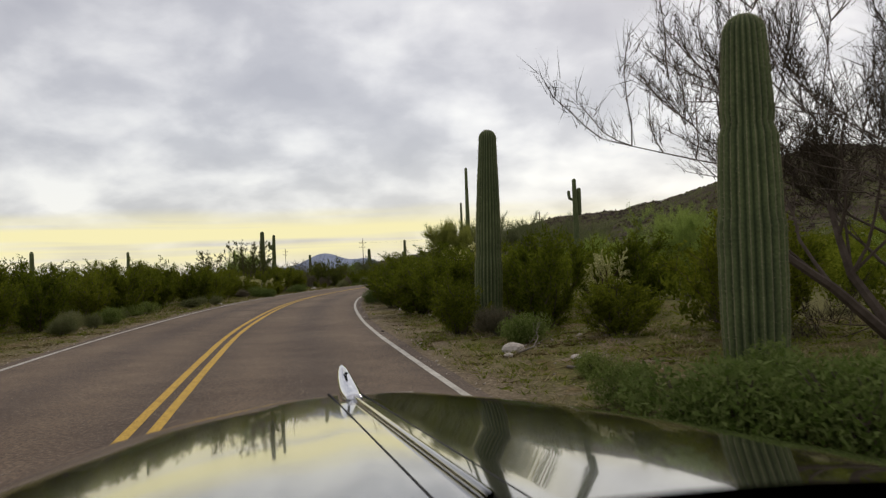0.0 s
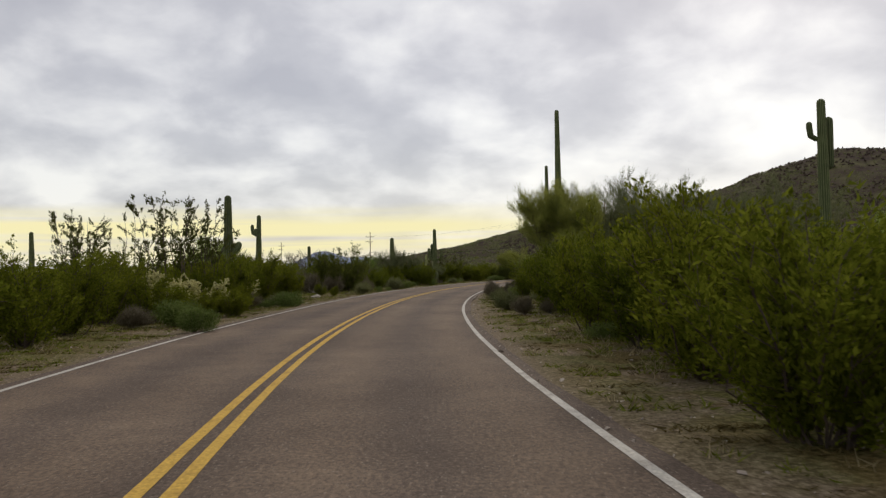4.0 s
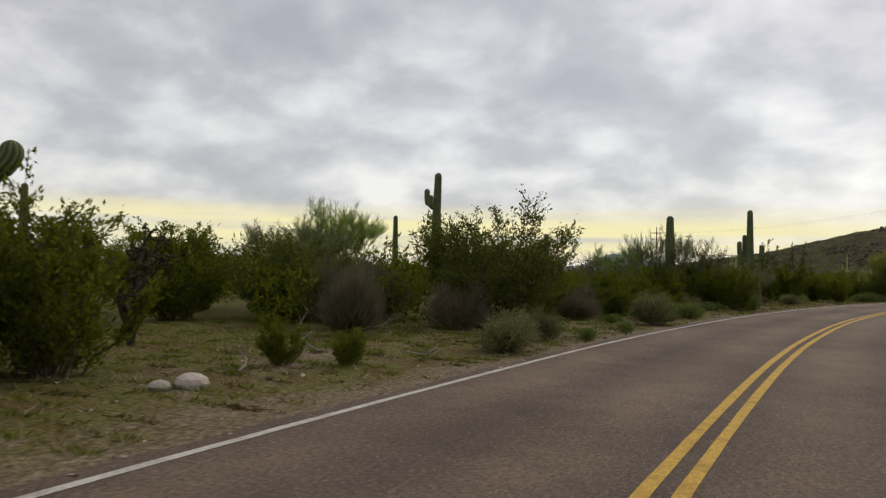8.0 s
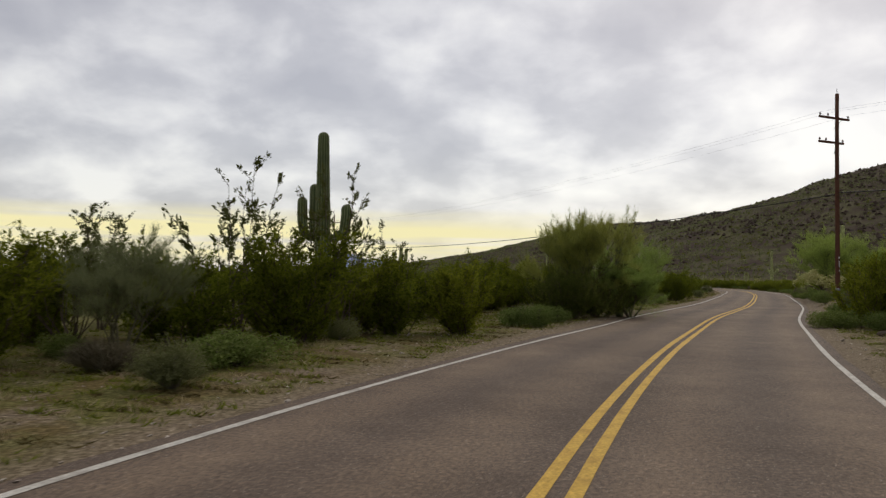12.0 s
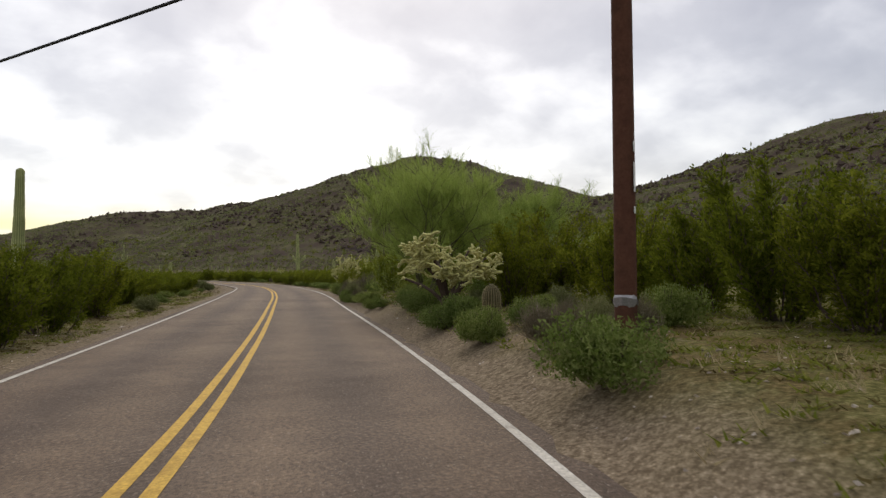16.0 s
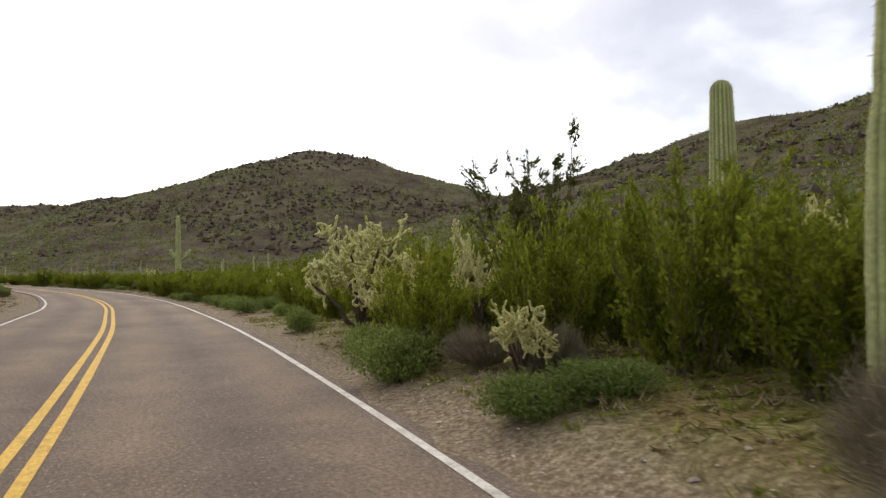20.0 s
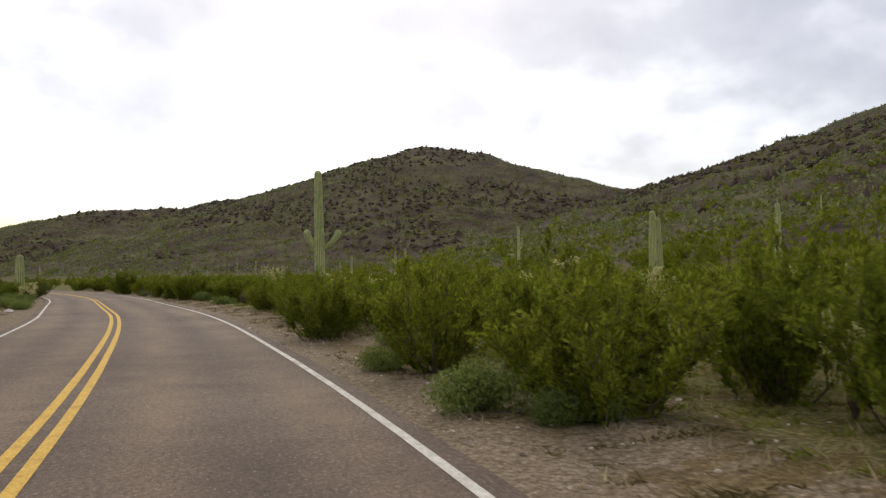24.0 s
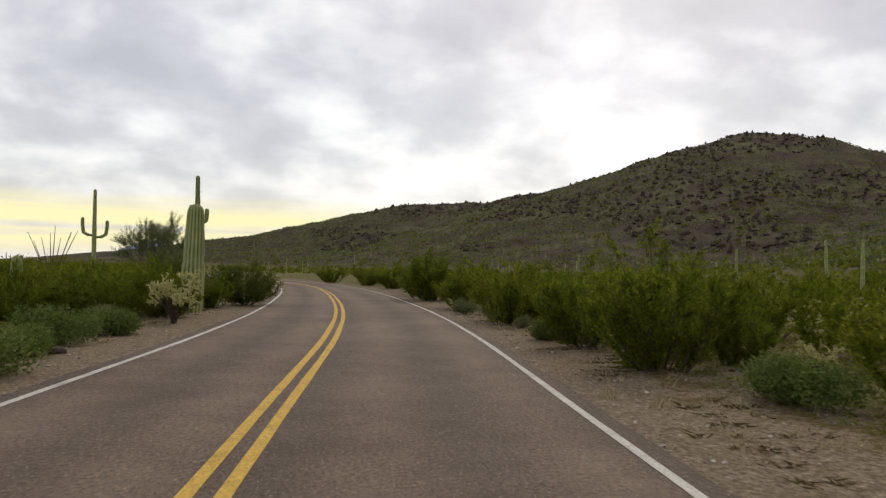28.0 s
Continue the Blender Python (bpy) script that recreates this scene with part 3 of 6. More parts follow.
def make_ground():
    xs, ys = spaced(-30, 72, 0.9, 4600, 1.035), spaced(-12, 300, 1.1, 4600, 1.035)
    gx, gy = np.meshgrid(xs, ys)
    x, y = gx.ravel(), gy.ravel()
    z = ground_z(x, y)
    GRID.extend((xs, ys, z.reshape(len(ys), len(xs))))
    n, m = len(xs), len(ys)
    i = (np.arange(m - 1)[:, None] * n + np.arange(n - 1)[None]).ravel()
    me = bpy.data.meshes.new("ground")
    me.from_pydata(np.stack([x, y, z], 1).tolist(), [], np.stack([i, i + 1, i + n + 1, i + n], 1).tolist())
    lat = lateral(x, y)
    off = np.abs(lat)
    lush = 0.45 * (lat > 0) * (step01(138, 142, y) * (1 - step01(149, 152, y)) + step01(159, 163, y) * (1 - step01(178, 184, y)))
    for name, value in (("verge", step01(0.0, 1.1, off - np.interp(y, [190, 212], [3.7, 5.4]))), ("crust", step01(3.95, 4.7, off) * (1 - step01(12, 16, off))), ("thicket", step01(6.0, 11.0, off) + step01(14.0, 26.0, off) + lush), ("slope", np.clip(step01(0.3, 4.0, hill_height(x, y)), 0, 1))):
        me.attributes.new(name, "FLOAT", "POINT").data.foreach_set("value", value.astype(np.float32))
    me.polygons.foreach_set("use_smooth", [True] * len(me.polygons))
    me.materials.append(M_GROUND)
    tagged(new("ground", me), "tan gravelly desert soil with green weed patches, rising to brown hills", "ground", kind="structure")


make_ground()


def ribbon(name, lo, hi, z, mat, ragged=0.0, cols=2, thick=0.0):
    """A strip along the road. lo and hi: its edges as (share of the right lane, share of the left lane, metres more)."""
    rng = np.random.RandomState(4)
    n = len(LINE)
    jig = lambda: np.convolve(rng.normal(size=n + 4), np.ones(5) / 5, "valid") * ragged  # noqa: E731
    ends = [WIDE_R * e[0] - WIDE_L * e[1] + e[2] for e in (lo, hi)]
    rows = []
    for k in range(cols):
        u = k / (cols - 1)
        off = ends[0] * (1 - u) + ends[1] * u + (jig() if k in (0, cols - 1) and ragged else 0)
        p = LINE + RIGHT * np.reshape(off, (-1, 1))
        rows.append(np.c_[p, np.full(n, z)])
    if thick:
        rows = [rows[0] - (0, 0, thick)] + rows + [rows[-1] - (0, 0, thick)]
    v = np.stack(rows, 1).reshape(-1, 3)
    c = len(rows)
    f = [(i * c + k, i * c + k + 1, (i + 1) * c + k + 1, (i + 1) * c + k) for i in range(n - 1) for k in range(c - 1)]
    # wear: polished wheel paths of each lane
    u = np.linspace(0, 1, cols)
    wear = 0.5 - 0.5 * np.cos(u * 4 * 2 * math.pi)
    wear = np.r_[wear[:1], wear, wear[-1:]] if thick else wear
    return mesh_of(name, v, f, mat, rib=np.tile(wear, n) if cols > 4 else None)


tagged(new("road", ribbon("road", (0, 1, -0.28), (1, 0, 0.26), 0.0, M_ASPHALT, 0.045, 25, 0.12)), "worn grey-brown two-lane asphalt road with ragged edges", "road", kind="structure")
for name, lo, hi, mat, label in (("yellow_centre_line", (0, 0, -0.178), (0, 0, -0.062), M_YELLOW, "solid yellow stripe of the double centre line"),
                                 ("yellow_centre_line", (0, 0, 0.062), (0, 0, 0.178), M_YELLOW, "solid yellow stripe of the double centre line"),
                                 ("white_edge_line", (1, 0, -0.05), (1, 0, 0.05), M_WHITE, "solid white edge line on worn asphalt"),
                                 ("white_edge_line", (0, 1, -0.05), (0, 1, 0.05), M_WHITE, "solid white edge line on worn asphalt")):
    tagged(new(name, ribbon(name, lo, hi, 0.005, mat, 0.006)), label, "road marking", kind="structure")


def make_mountains():
    """A low blue range far beyond the plain."""
    for far, tall, lo, hi, seed in ((3900, 1.0, -13.5, 6.5, 2),):
        r = np.random.RandomState(seed)
        v, f = [], []
        n, rows = 150, 7
        ph = r.uniform(0, 6.28, 8)
        for i in range(n):
            u = i / (n - 1)
            az = radians(lo + (hi - lo) * u)
            env = math.sin(math.pi * min(1, max(0, u))) ** 0.5
            top = 118 + sum(34 / (k + 1) ** 0.8 * math.sin(u * (4 + 5.3 * k) + ph[k]) for k in range(8))
            top = max(12, top * env * tall)
            for k in range(rows):
                w = k / (rows - 1)
                d = far + 420 * w
                crag = r.normal() * 5 * (0 < k < rows - 1)
                v.append((d * math.sin(az), d * math.cos(az), -6 + (top + crag + 6) * w**0.8 if k else -6))
        for i in range(n - 1):
            for k in range(rows - 1):
                a = i * rows + k
                f.append((a, a + rows, a + rows + 1, a + 1))
        tagged(new("mountain_range", mesh_of("mountain_range", v, f, M_MOUNTAIN)), "low jagged blue mountain range hazy on the horizon", "mountains", kind="structure")


make_mountains()


# ---- saguaros ----
def column(height, r0, rng, lean=0.02, pinch=True, slender=False, taper=0.0):
    """Centre points and radii of a saguaro stem with a domed top."""
    pts, rad = [], []
    lx, ly = rng.gauss(0, lean), rng.gauss(0, lean)
    n = max(12, int(height / 0.15))
    bands = [rng.uniform(0.35, 0.85) for _ in range(2)]
    for i in range(n + 1):
        u = i / n
        w = 0.80 + 0.20 * math.sin(math.pi * min(1.0, 0.15 + u * 0.8)) if not slender else 1.0 - 0.5 * u
        w *= 1 - taper * u**1.6
        if pinch:
            w -= sum((0.05 + 0.12 * taper) * math.exp(-(((u - b) / 0.014) ** 2)) + 0.035 * (u > b) for b in bands)
        pts.append((lx * u * height, ly * u * height, u * (height - r0 * 0.9)))
        rad.append(r0 * w * (1 + rng.gauss(0, 0.008)))
    last, rl = pts[-1], rad[-1]
    for k in range(1, 7):
        a = k / 6 * math.pi / 2
        pts.append((last[0], last[1], last[2] + rl * 1.0 * math.sin(a)))
        rad.append(max(rl * math.cos(a), 0.02))
    return pts, rad


def arm_points(z0, r_trunk, az, reach, rise, r, slant=False):
    """An arm that leaves the stem, bends and grows upward."""
    c, s = math.cos(az), math.sin(az)
    if slant:
        ctrl = [(r_trunk * 0.5, z0 - 0.06), (reach * 0.5, z0 + rise * 0.18), (reach * 0.74, z0 + rise * 0.45), (reach * 0.9, z0 + rise * 0.72), (reach, z0 + rise)]
    else:
        ctrl = [(r_trunk * 0.5, z0 - 0.05), (reach * 0.55, z0), (reach * 0.92, z0 + reach * 0.22), (reach, z0 + reach * 0.75), (reach * 1.02, z0 + rise * 0.75), (reach * 1.02, z0 + rise)]
    pts, rad = [], []
    for i in range(len(ctrl) - 1):
        for u in (0, 0.33, 0.66):
            p = [ctrl[i][j] + (ctrl[i + 1][j] - ctrl[i][j]) * u for j in (0, 1)]
            pts.append((p[0] * c, p[0] * s, p[1]))
            k = len(rad)
            rad.append(r * (0.6 if k == 0 else 0.72 if k < 3 else 0.9 if k < 6 else 1.0))
    last = pts[-1]
    for k in range(1, 6):
        a = k / 5 * math.pi / 2
        pts.append((last[0], last[1], last[2] + r * 1.1 * math.sin(a)))
        rad.append(max(r * math.cos(a), 0.015))
    return pts, rad


def rib_spines(g, ribs, seed):
    """Clusters of fine spines on the crest of every rib of a fluted stem."""
    rng = np.random.RandomState(seed + 500)
    n = ribs * 4
    v = np.array([tuple(p) for p in g.v]).reshape(-1, n, 3)
    mid = v.mean(1, keepdims=True)
    crest, out = v[:, ::4], (v - mid)[:, ::4]
    a, o = [], []
    for i in range(1, len(v) - 1):
        gap = np.linalg.norm(crest[i + 1, 0] - crest[i, 0])
        for u in np.arange(0, 1, 0.09 / max(gap, 0.09)):
            a.append(crest[i] * (1 - u) + crest[i + 1] * u)
            o.append(out[i])
    a, o = np.repeat(np.concatenate(a), 3, 0), np.repeat(np.concatenate(o), 3, 0)
    o = o / (np.linalg.norm(o, axis=1, keepdims=True) + 1e-6) + rng.normal(0, 0.7, a.shape)
    s = Geo()
    s.blades(a, a + o * 0.02, np.full(len(a), 0.0022), rng)
    return s


def saguaro(x, y, height, r0, arms=(), seed=0, label="", ribs=15, slender=False, lean=0.012, group="saguaros along the road", spiny=True, slant=False, taper=0.08):
    """arms: rows of (height of the joint, bearing in degrees, reach, rise, radius)."""
    rng = random.Random(seed)
    root = new("saguaro")
    g = Geo()
    p, r = column(height, r0, rng, lean, not slender, slender, taper)
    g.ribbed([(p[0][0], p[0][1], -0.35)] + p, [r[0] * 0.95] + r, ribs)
    # stems past this point take the copy with light put into its colour
    skin = M_SAG_LIT if y > 165 else M_SAG
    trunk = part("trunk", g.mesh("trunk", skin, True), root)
    if spiny:
        part("spine_cover", rib_spines(g, ribs, seed).mesh("spine_cover", M_SAG_SPINE), trunk, "pale straw spines along the ribs")
    for z0, az, reach, rise, ra in arms:
        g = Geo()
        ap, ar = arm_points(z0, r0, radians(90 - az), reach, rise, ra, slant)
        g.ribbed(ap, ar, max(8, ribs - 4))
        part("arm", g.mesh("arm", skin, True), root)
    root.matrix_world = Matrix.Translation((x, y, gz(x, y)))
    return tagged(root, label or "ribbed green saguaro standing among creosote bushes", "saguaro cactus", group)


saguaro(3.75, 9.1, 4.6, 0.42, seed=1, label="massive armless saguaro with deep ribs close beside the road", ribs=22, taper=0.16)
saguaro(1.03, 17.93, 4.86, 0.35, seed=2, label="tall armless saguaro with pinched bands beside the road", ribs=22, taper=0.2)
saguaro(3.13, 90.6, 13.9, 0.36, seed=3, slender=True, ribs=11, label="very tall slender saguaro rising out of a palo verde", lean=0.008)
saguaro(2.4, 91.8, 9.7, 0.26, seed=4, slender=True, ribs=11, label="tall slender saguaro next to a taller one")
saguaro(12.35, 68.45, 9.3, 0.27, [(7.35, 275, 0.62, 0.75, 0.14), (6.0, 80, 0.30, 2.4, 0.2)], 5, "tall saguaro with a short upturned arm on the slope")
saguaro(-18.55, 76.9, 6.2, 0.29, [(2.75, 62, 0.62, 0.5, 0.19), (2.5, 290, 0.36, 0.5, 0.16)], 7, "saguaro with a stubby upcurved arm beside the road", slant=True)
saguaro(-25.5, 112.5, 7.75, 0.32, [(5.6, 275, 0.62, 0.95, 0.18), (5.4, 200, 0.45, 0.7, 0.15)], 8, "tall saguaro with short arms near its top")
saguaro(-11.45, 116.2, 5.2, 0.31, seed=9, label="thick armless saguaro among dark creosote")
saguaro(-6.85, 135.8, 7.15, 0.32, [(2.9, 265, 0.85, 1.5, 0.2), (3.0, 300, 0.52, 2.0, 0.2), (2.9, 85, 0.85, 1.2, 0.21)], 10, "tall saguaro with three upcurved arms")
saguaro(-35.6, 127.8, 6.2, 0.27, seed=11, label="plain saguaro behind the roadside bushes")
saguaro(-24.3, 136.7, 5.1, 0.3, seed=12, label="short thick saguaro behind the roadside bushes")
saguaro(-9.3, 195.7, 5.0, 0.3, [(3.2, 80, 0.6, 1.5, 0.2)], 13, "lone saguaro with one arm on the plain")
saguaro(15.0, 177.5, 5.75, 0.24, seed=14, label="plain saguaro standing over scrub")
saguaro(8.0, 181.0, 4.6, 0.16, seed=15, label="thin saguaro over scrub", ribs=12)
saguaro(55.65, 248.9, 7.25, 0.29, [(2.95, 296, 0.72, 0.85, 0.2), (2.9, 112, 1.0, 0.9, 0.2)], 16, "tall saguaro with two raised stubby arms in green scrub", ribs=17, slant=True)
saguaro(40.2, 300.0, 7.2, 0.19, [(4.3, 265, 0.5, 0.9, 0.14), (4.2, 90, 0.45, 0.8, 0.14)], 17, "thin saguaro with small low arms beside the road bend")
saguaro(43.1, 274.7, 3.45, 0.36, seed=18, label="short fat saguaro beside the road bend")
saguaro(23.3, 344.0, 10.0, 0.26, [(4.6, 268, 1.35, 2.0, 0.2), (4.4, 92, 1.3, 1.9, 0.2)], 19, "distant tall saguaro with two curved arms")
saguaro(31.98, 178.58, 3.0, 0.24, seed=20, label="smooth green saguaro amid dense roadside brush", ribs=16)
saguaro(38.1, 183.0, 4.35, 0.26, seed=21, label="smooth green saguaro amid dense roadside brush", ribs=16)
saguaro(31.95, 173.95, 6.1, 0.22, seed=22, label="tall saguaro rising behind a palo verde tree", ribs=15)
saguaro(55.6, 211.6, 2.7, 0.25, seed=23, label="short saguaro in green scrub")
saguaro(51.2, 206.2, 3.4, 0.27, seed=24, label="short thick saguaro in green scrub")
saguaro(74.1, 241.1, 4.6, 0.22, seed=25, label="slender saguaro in scrub below the hill", ribs=12)
saguaro(83.4, 239.4, 4.7, 0.22, seed=26, label="slender saguaro in scrub below the hill", ribs=12)
saguaro(79.1, 246.0, 5.2, 0.3, [(2.4, 90, 0.55, 1.9, 0.24)], 27, "double-stemmed saguaro below the hill")
saguaro(15.5, 58.5, 5.0, 0.2, seed=28, label="thin saguaro up the slope", ribs=12)
saguaro(-40.0, 95.0, 5.2, 0.24, seed=29, label="plain saguaro over dark scrub", ribs=12)
saguaro(-33.0, 60.0, 4.2, 0.22, seed=30, label="plain saguaro over dark scrub", ribs=12)
saguaro(-1.2, 132.4, 1.25, 0.24, seed=31, label="stout young saguaro at the road verge", ribs=16)
saguaro(-6.6, 114.0, 1.35, 0.24, seed=32, label="stout young saguaro among roadside bushes", ribs=16)
saguaro(38.0, 275.0, 1.7, 0.21, seed=33, label="stout young saguaro behind green bushes", ribs=16)


def far_saguaros():
    """Slim saguaros scattered over the plain and the lower slopes."""
    rng = random.Random(77)
    protos = []
    for k in range(4):
        arms = [] if k < 2 else [(3.0, 90, 0.8, 1.6, 0.16)] if k == 2 else [(2.8, 85, 0.8, 1.7, 0.16), (3.2, 265, 0.8, 1.3, 0.16)]
        protos.append((arms, 5.2 + 0.5 * k))
    made = {}
    spots = []
    while len(spots) < 64:
        az, d = radians(rng.uniform(-32, 62)), rng.uniform(190, 520)
        x, y = 20 + d * math.sin(az), 90 + d * math.cos(az)
        if abs(lateral(x, y)[0]) > 32 and hill_height(np.array([x]), np.array([y]))[0] < 9:
            spots.append((x, y))
    for x, y in spots:
        k = rng.choice((0, 0, 1, 1, 2, 3))
        m = Matrix.Translation((x, y, gz(x, y))) @ Matrix.Rotation(rng.uniform(0, 6.28), 4, "Z") @ Matrix.Scale(rng.uniform(0.6, 1.0), 4)
        if k not in made:
            made[k] = saguaro(x, y, protos[k][1], 0.24, protos[k][0], 40 + k, "small distant saguaro on the scrub plain", 10, group="distant saguaros", spiny=False)
            made[k].matrix_world = m
        else:
            o = copy_thing(made[k], m)


far_saguaros()


# ---- bushes, trees and cacti: one of each sort, then copies ----
def creosote(seed, h=1.8, w=1.9, stems=18, leaf=0.085, mat=None, sparse=False, full=1.0):
    """Many stems that fan out of one foot, with short leafy sprays; sparse: bare below, tufts at the tips. full: how low the leaves begin."""
    rng, r = np.random.RandomState(seed), random.Random(seed)
    wood, crown = Geo(), Geo()
    cen, out_d = [], []
    skew = [r.uniform(0.8, 1.12) for _ in range(7)]
    for s in range(stems):
        az, out = r.uniform(0, 6.28), math.sqrt(r.uniform(0.0, 1)) * w * 0.5
        hh = h * r.uniform(0.6, 1.05) * skew[int(az / 6.29 * 7)] * (1 - 0.34 * (out / (w * 0.5)) ** 2)
        c, sn = math.cos(az), math.sin(az)
        foot = 0.05 if sparse else r.uniform(0.05, 0.45) * out
        bend = [(foot * c, foot * sn, -0.05)]
        for k in range(1, 6):
            u = k / 5
            e = foot + (out - foot) * u**0.75
            bend.append((e * c + r.gauss(0, 0.045), e * sn + r.gauss(0, 0.045), hh * u))
        wood.tube(bend, [0.015 * (1 - 0.14 * k) for k in range(6)], 3, False)
        for k in range(9 if sparse else 19):
            u = 1 - 0.46 * r.random() ** 1.3 if sparse else 1 - full * 0.95 * r.random() ** 1.15
            i = max(0, min(4, int(u * 5)))
            f = u * 5 - i
            p = np.array(bend[i]) * (1 - f) + np.array(bend[i + 1]) * f
            d = np.array([r.gauss(c * 0.45, 0.5), r.gauss(sn * 0.45, 0.5), abs(r.gauss(0.9, 0.4))])
            d[2] *= 0.55 if sparse else 1.0
            d /= np.linalg.norm(d)
            ln = h * (r.uniform(0.03, 0.12) if sparse else r.uniform(0.08, 0.25))
            wood.tube([p, p + d * ln], [0.005, 0.0025], 3, False)
            n = 17 if sparse else 34
            t = rng.uniform(0.1, 1.08, (n, 1)) ** 0.8
            q = p + d * ln * t + rng.normal(0, 0.024 * h / 3 if sparse else 0.04 * h / 1.8, (n, 3))
            cen.append(q)
            out_d.append(np.tile(d, (n, 1)))
    cen, out_d = np.concatenate(cen), np.concatenate(out_d)
    keep = cen[:, 2] > 0.03
    cen, out_d = cen[keep], out_d[keep]
    crown.leaves(cen, rng.uniform(0.5, 1.25, len(cen)) * leaf, rng, 2.6, out_d)
    return wood, crown, mat or M_CREO, cen


def sprig(geo, at, leaf, rng, lift, slim=0.2):
    """Fine leaf blades that point up and outward from the given places."""
    d = rng.normal(size=at.shape) * 0.6
    d[:, 2] += lift
    d[:, :2] += at[:, :2] * 0.35
    d /= np.linalg.norm(d, axis=1, keepdims=True)
    ln = rng.uniform(0.6, 1.5, (len(at), 1)) * leaf
    geo.blades(at, at + d * ln, rng.uniform(0.7, 1.3, len(at)) * leaf * slim, rng)


def low_bush(seed, h=0.6, w=1.1, n=5400, leaf=0.046, mat=None):
    rng, r = np.random.RandomState(seed), random.Random(seed)
    wood, crown = Geo(), Geo()
    lobes = [(r.gauss(0, w * 0.24), r.gauss(0, w * 0.24), r.uniform(0.65, 1.0)) for _ in range(9)]
    cen = []
    for x, y, s in lobes:
        for _ in range(3):
            wood.tube([(0, 0, -0.04), (x * 0.6, y * 0.6, h * 0.35), (x + r.gauss(0, 0.08), y + r.gauss(0, 0.08), h * s * 0.85)], [0.01, 0.008, 0.004], 3, False)
        m = n // len(lobes)
        d = rng.normal(size=(m, 3))
        d /= np.linalg.norm(d, axis=1, keepdims=True)
        d *= rng.uniform(0.5, 1.05, (m, 1)) * np.array([w * 0.3, w * 0.3, h * 0.52 * s])
        cen.append(d + (x, y, h * 0.5 * s))
    cen = np.concatenate(cen)
    cen[:, 2] = np.maximum(cen[:, 2], 0.02)
    sprig(crown, cen, leaf, rng, 0.5, 0.3)
    wood.bind()
    return wood, crown, mat or M_BRITTLE


def twiggy_bush(seed, h=0.9, w=1.5, n=1400, mat=None, leafy=0):
    """A rounded bush of fine twigs in several uneven clumps; leafy: small leaves on every twig."""
    rng = np.random.RandomState(seed)
    wood, crown = Geo(), Geo()
    for k in range(9):
        a, off = rng.uniform(0, 6.28), w * 0.3 * math.sqrt(rng.uniform(0, 1))
        cx, cy, hh, ww = off * math.cos(a), off * math.sin(a), h * rng.uniform(0.62, 1.05), w * rng.uniform(0.34, 0.55)
        m = n // 9
        az, t = rng.uniform(0, 6.28, m), np.sqrt(rng.uniform(0, 1, m))
        tip = np.stack([cx + np.cos(az) * t * ww * 0.5, cy + np.sin(az) * t * ww * 0.5, hh * np.sqrt(np.clip(1 - 0.85 * t**2, 0.05, 1)) * rng.uniform(0.6, 1.06, m)], 1)
        root = np.array([cx * 0.3, cy * 0.3, 0.0])
        base = root + (tip - root) * rng.uniform(0.25, 0.7, (m, 1)) + rng.normal(0, 0.04, (m, 3))
        base[:, 2] = np.maximum(base[:, 2], 0.02)
        crown.blades(base, tip, rng.uniform(0.003, 0.0065, m), rng)
        side = base + (tip - base) * rng.uniform(0.3, 0.9, (m, 1))
        crown.blades(side, side + rng.normal(0, 0.07, (m, 3)) + (0, 0, 0.06), rng.uniform(0.002, 0.004, m), rng)
        if leafy:
            at = np.repeat(base, leafy, 0) + np.repeat(tip - base, leafy, 0) * rng.uniform(0.2, 1.05, (m * leafy, 1)) + rng.normal(0, 0.014, (m * leafy, 3))
            crown.leaves(at, rng.uniform(0.012, 0.024, len(at)), rng, 1.9)
        for q in range(3):
            wood.tube([(0, 0, -0.04), tip[q] * (0.5, 0.5, 0.4), tip[q] * 0.9], [0.012, 0.008, 0.003], 3, False)
    wood.bind()
    return wood, crown, mat or M_SAGE


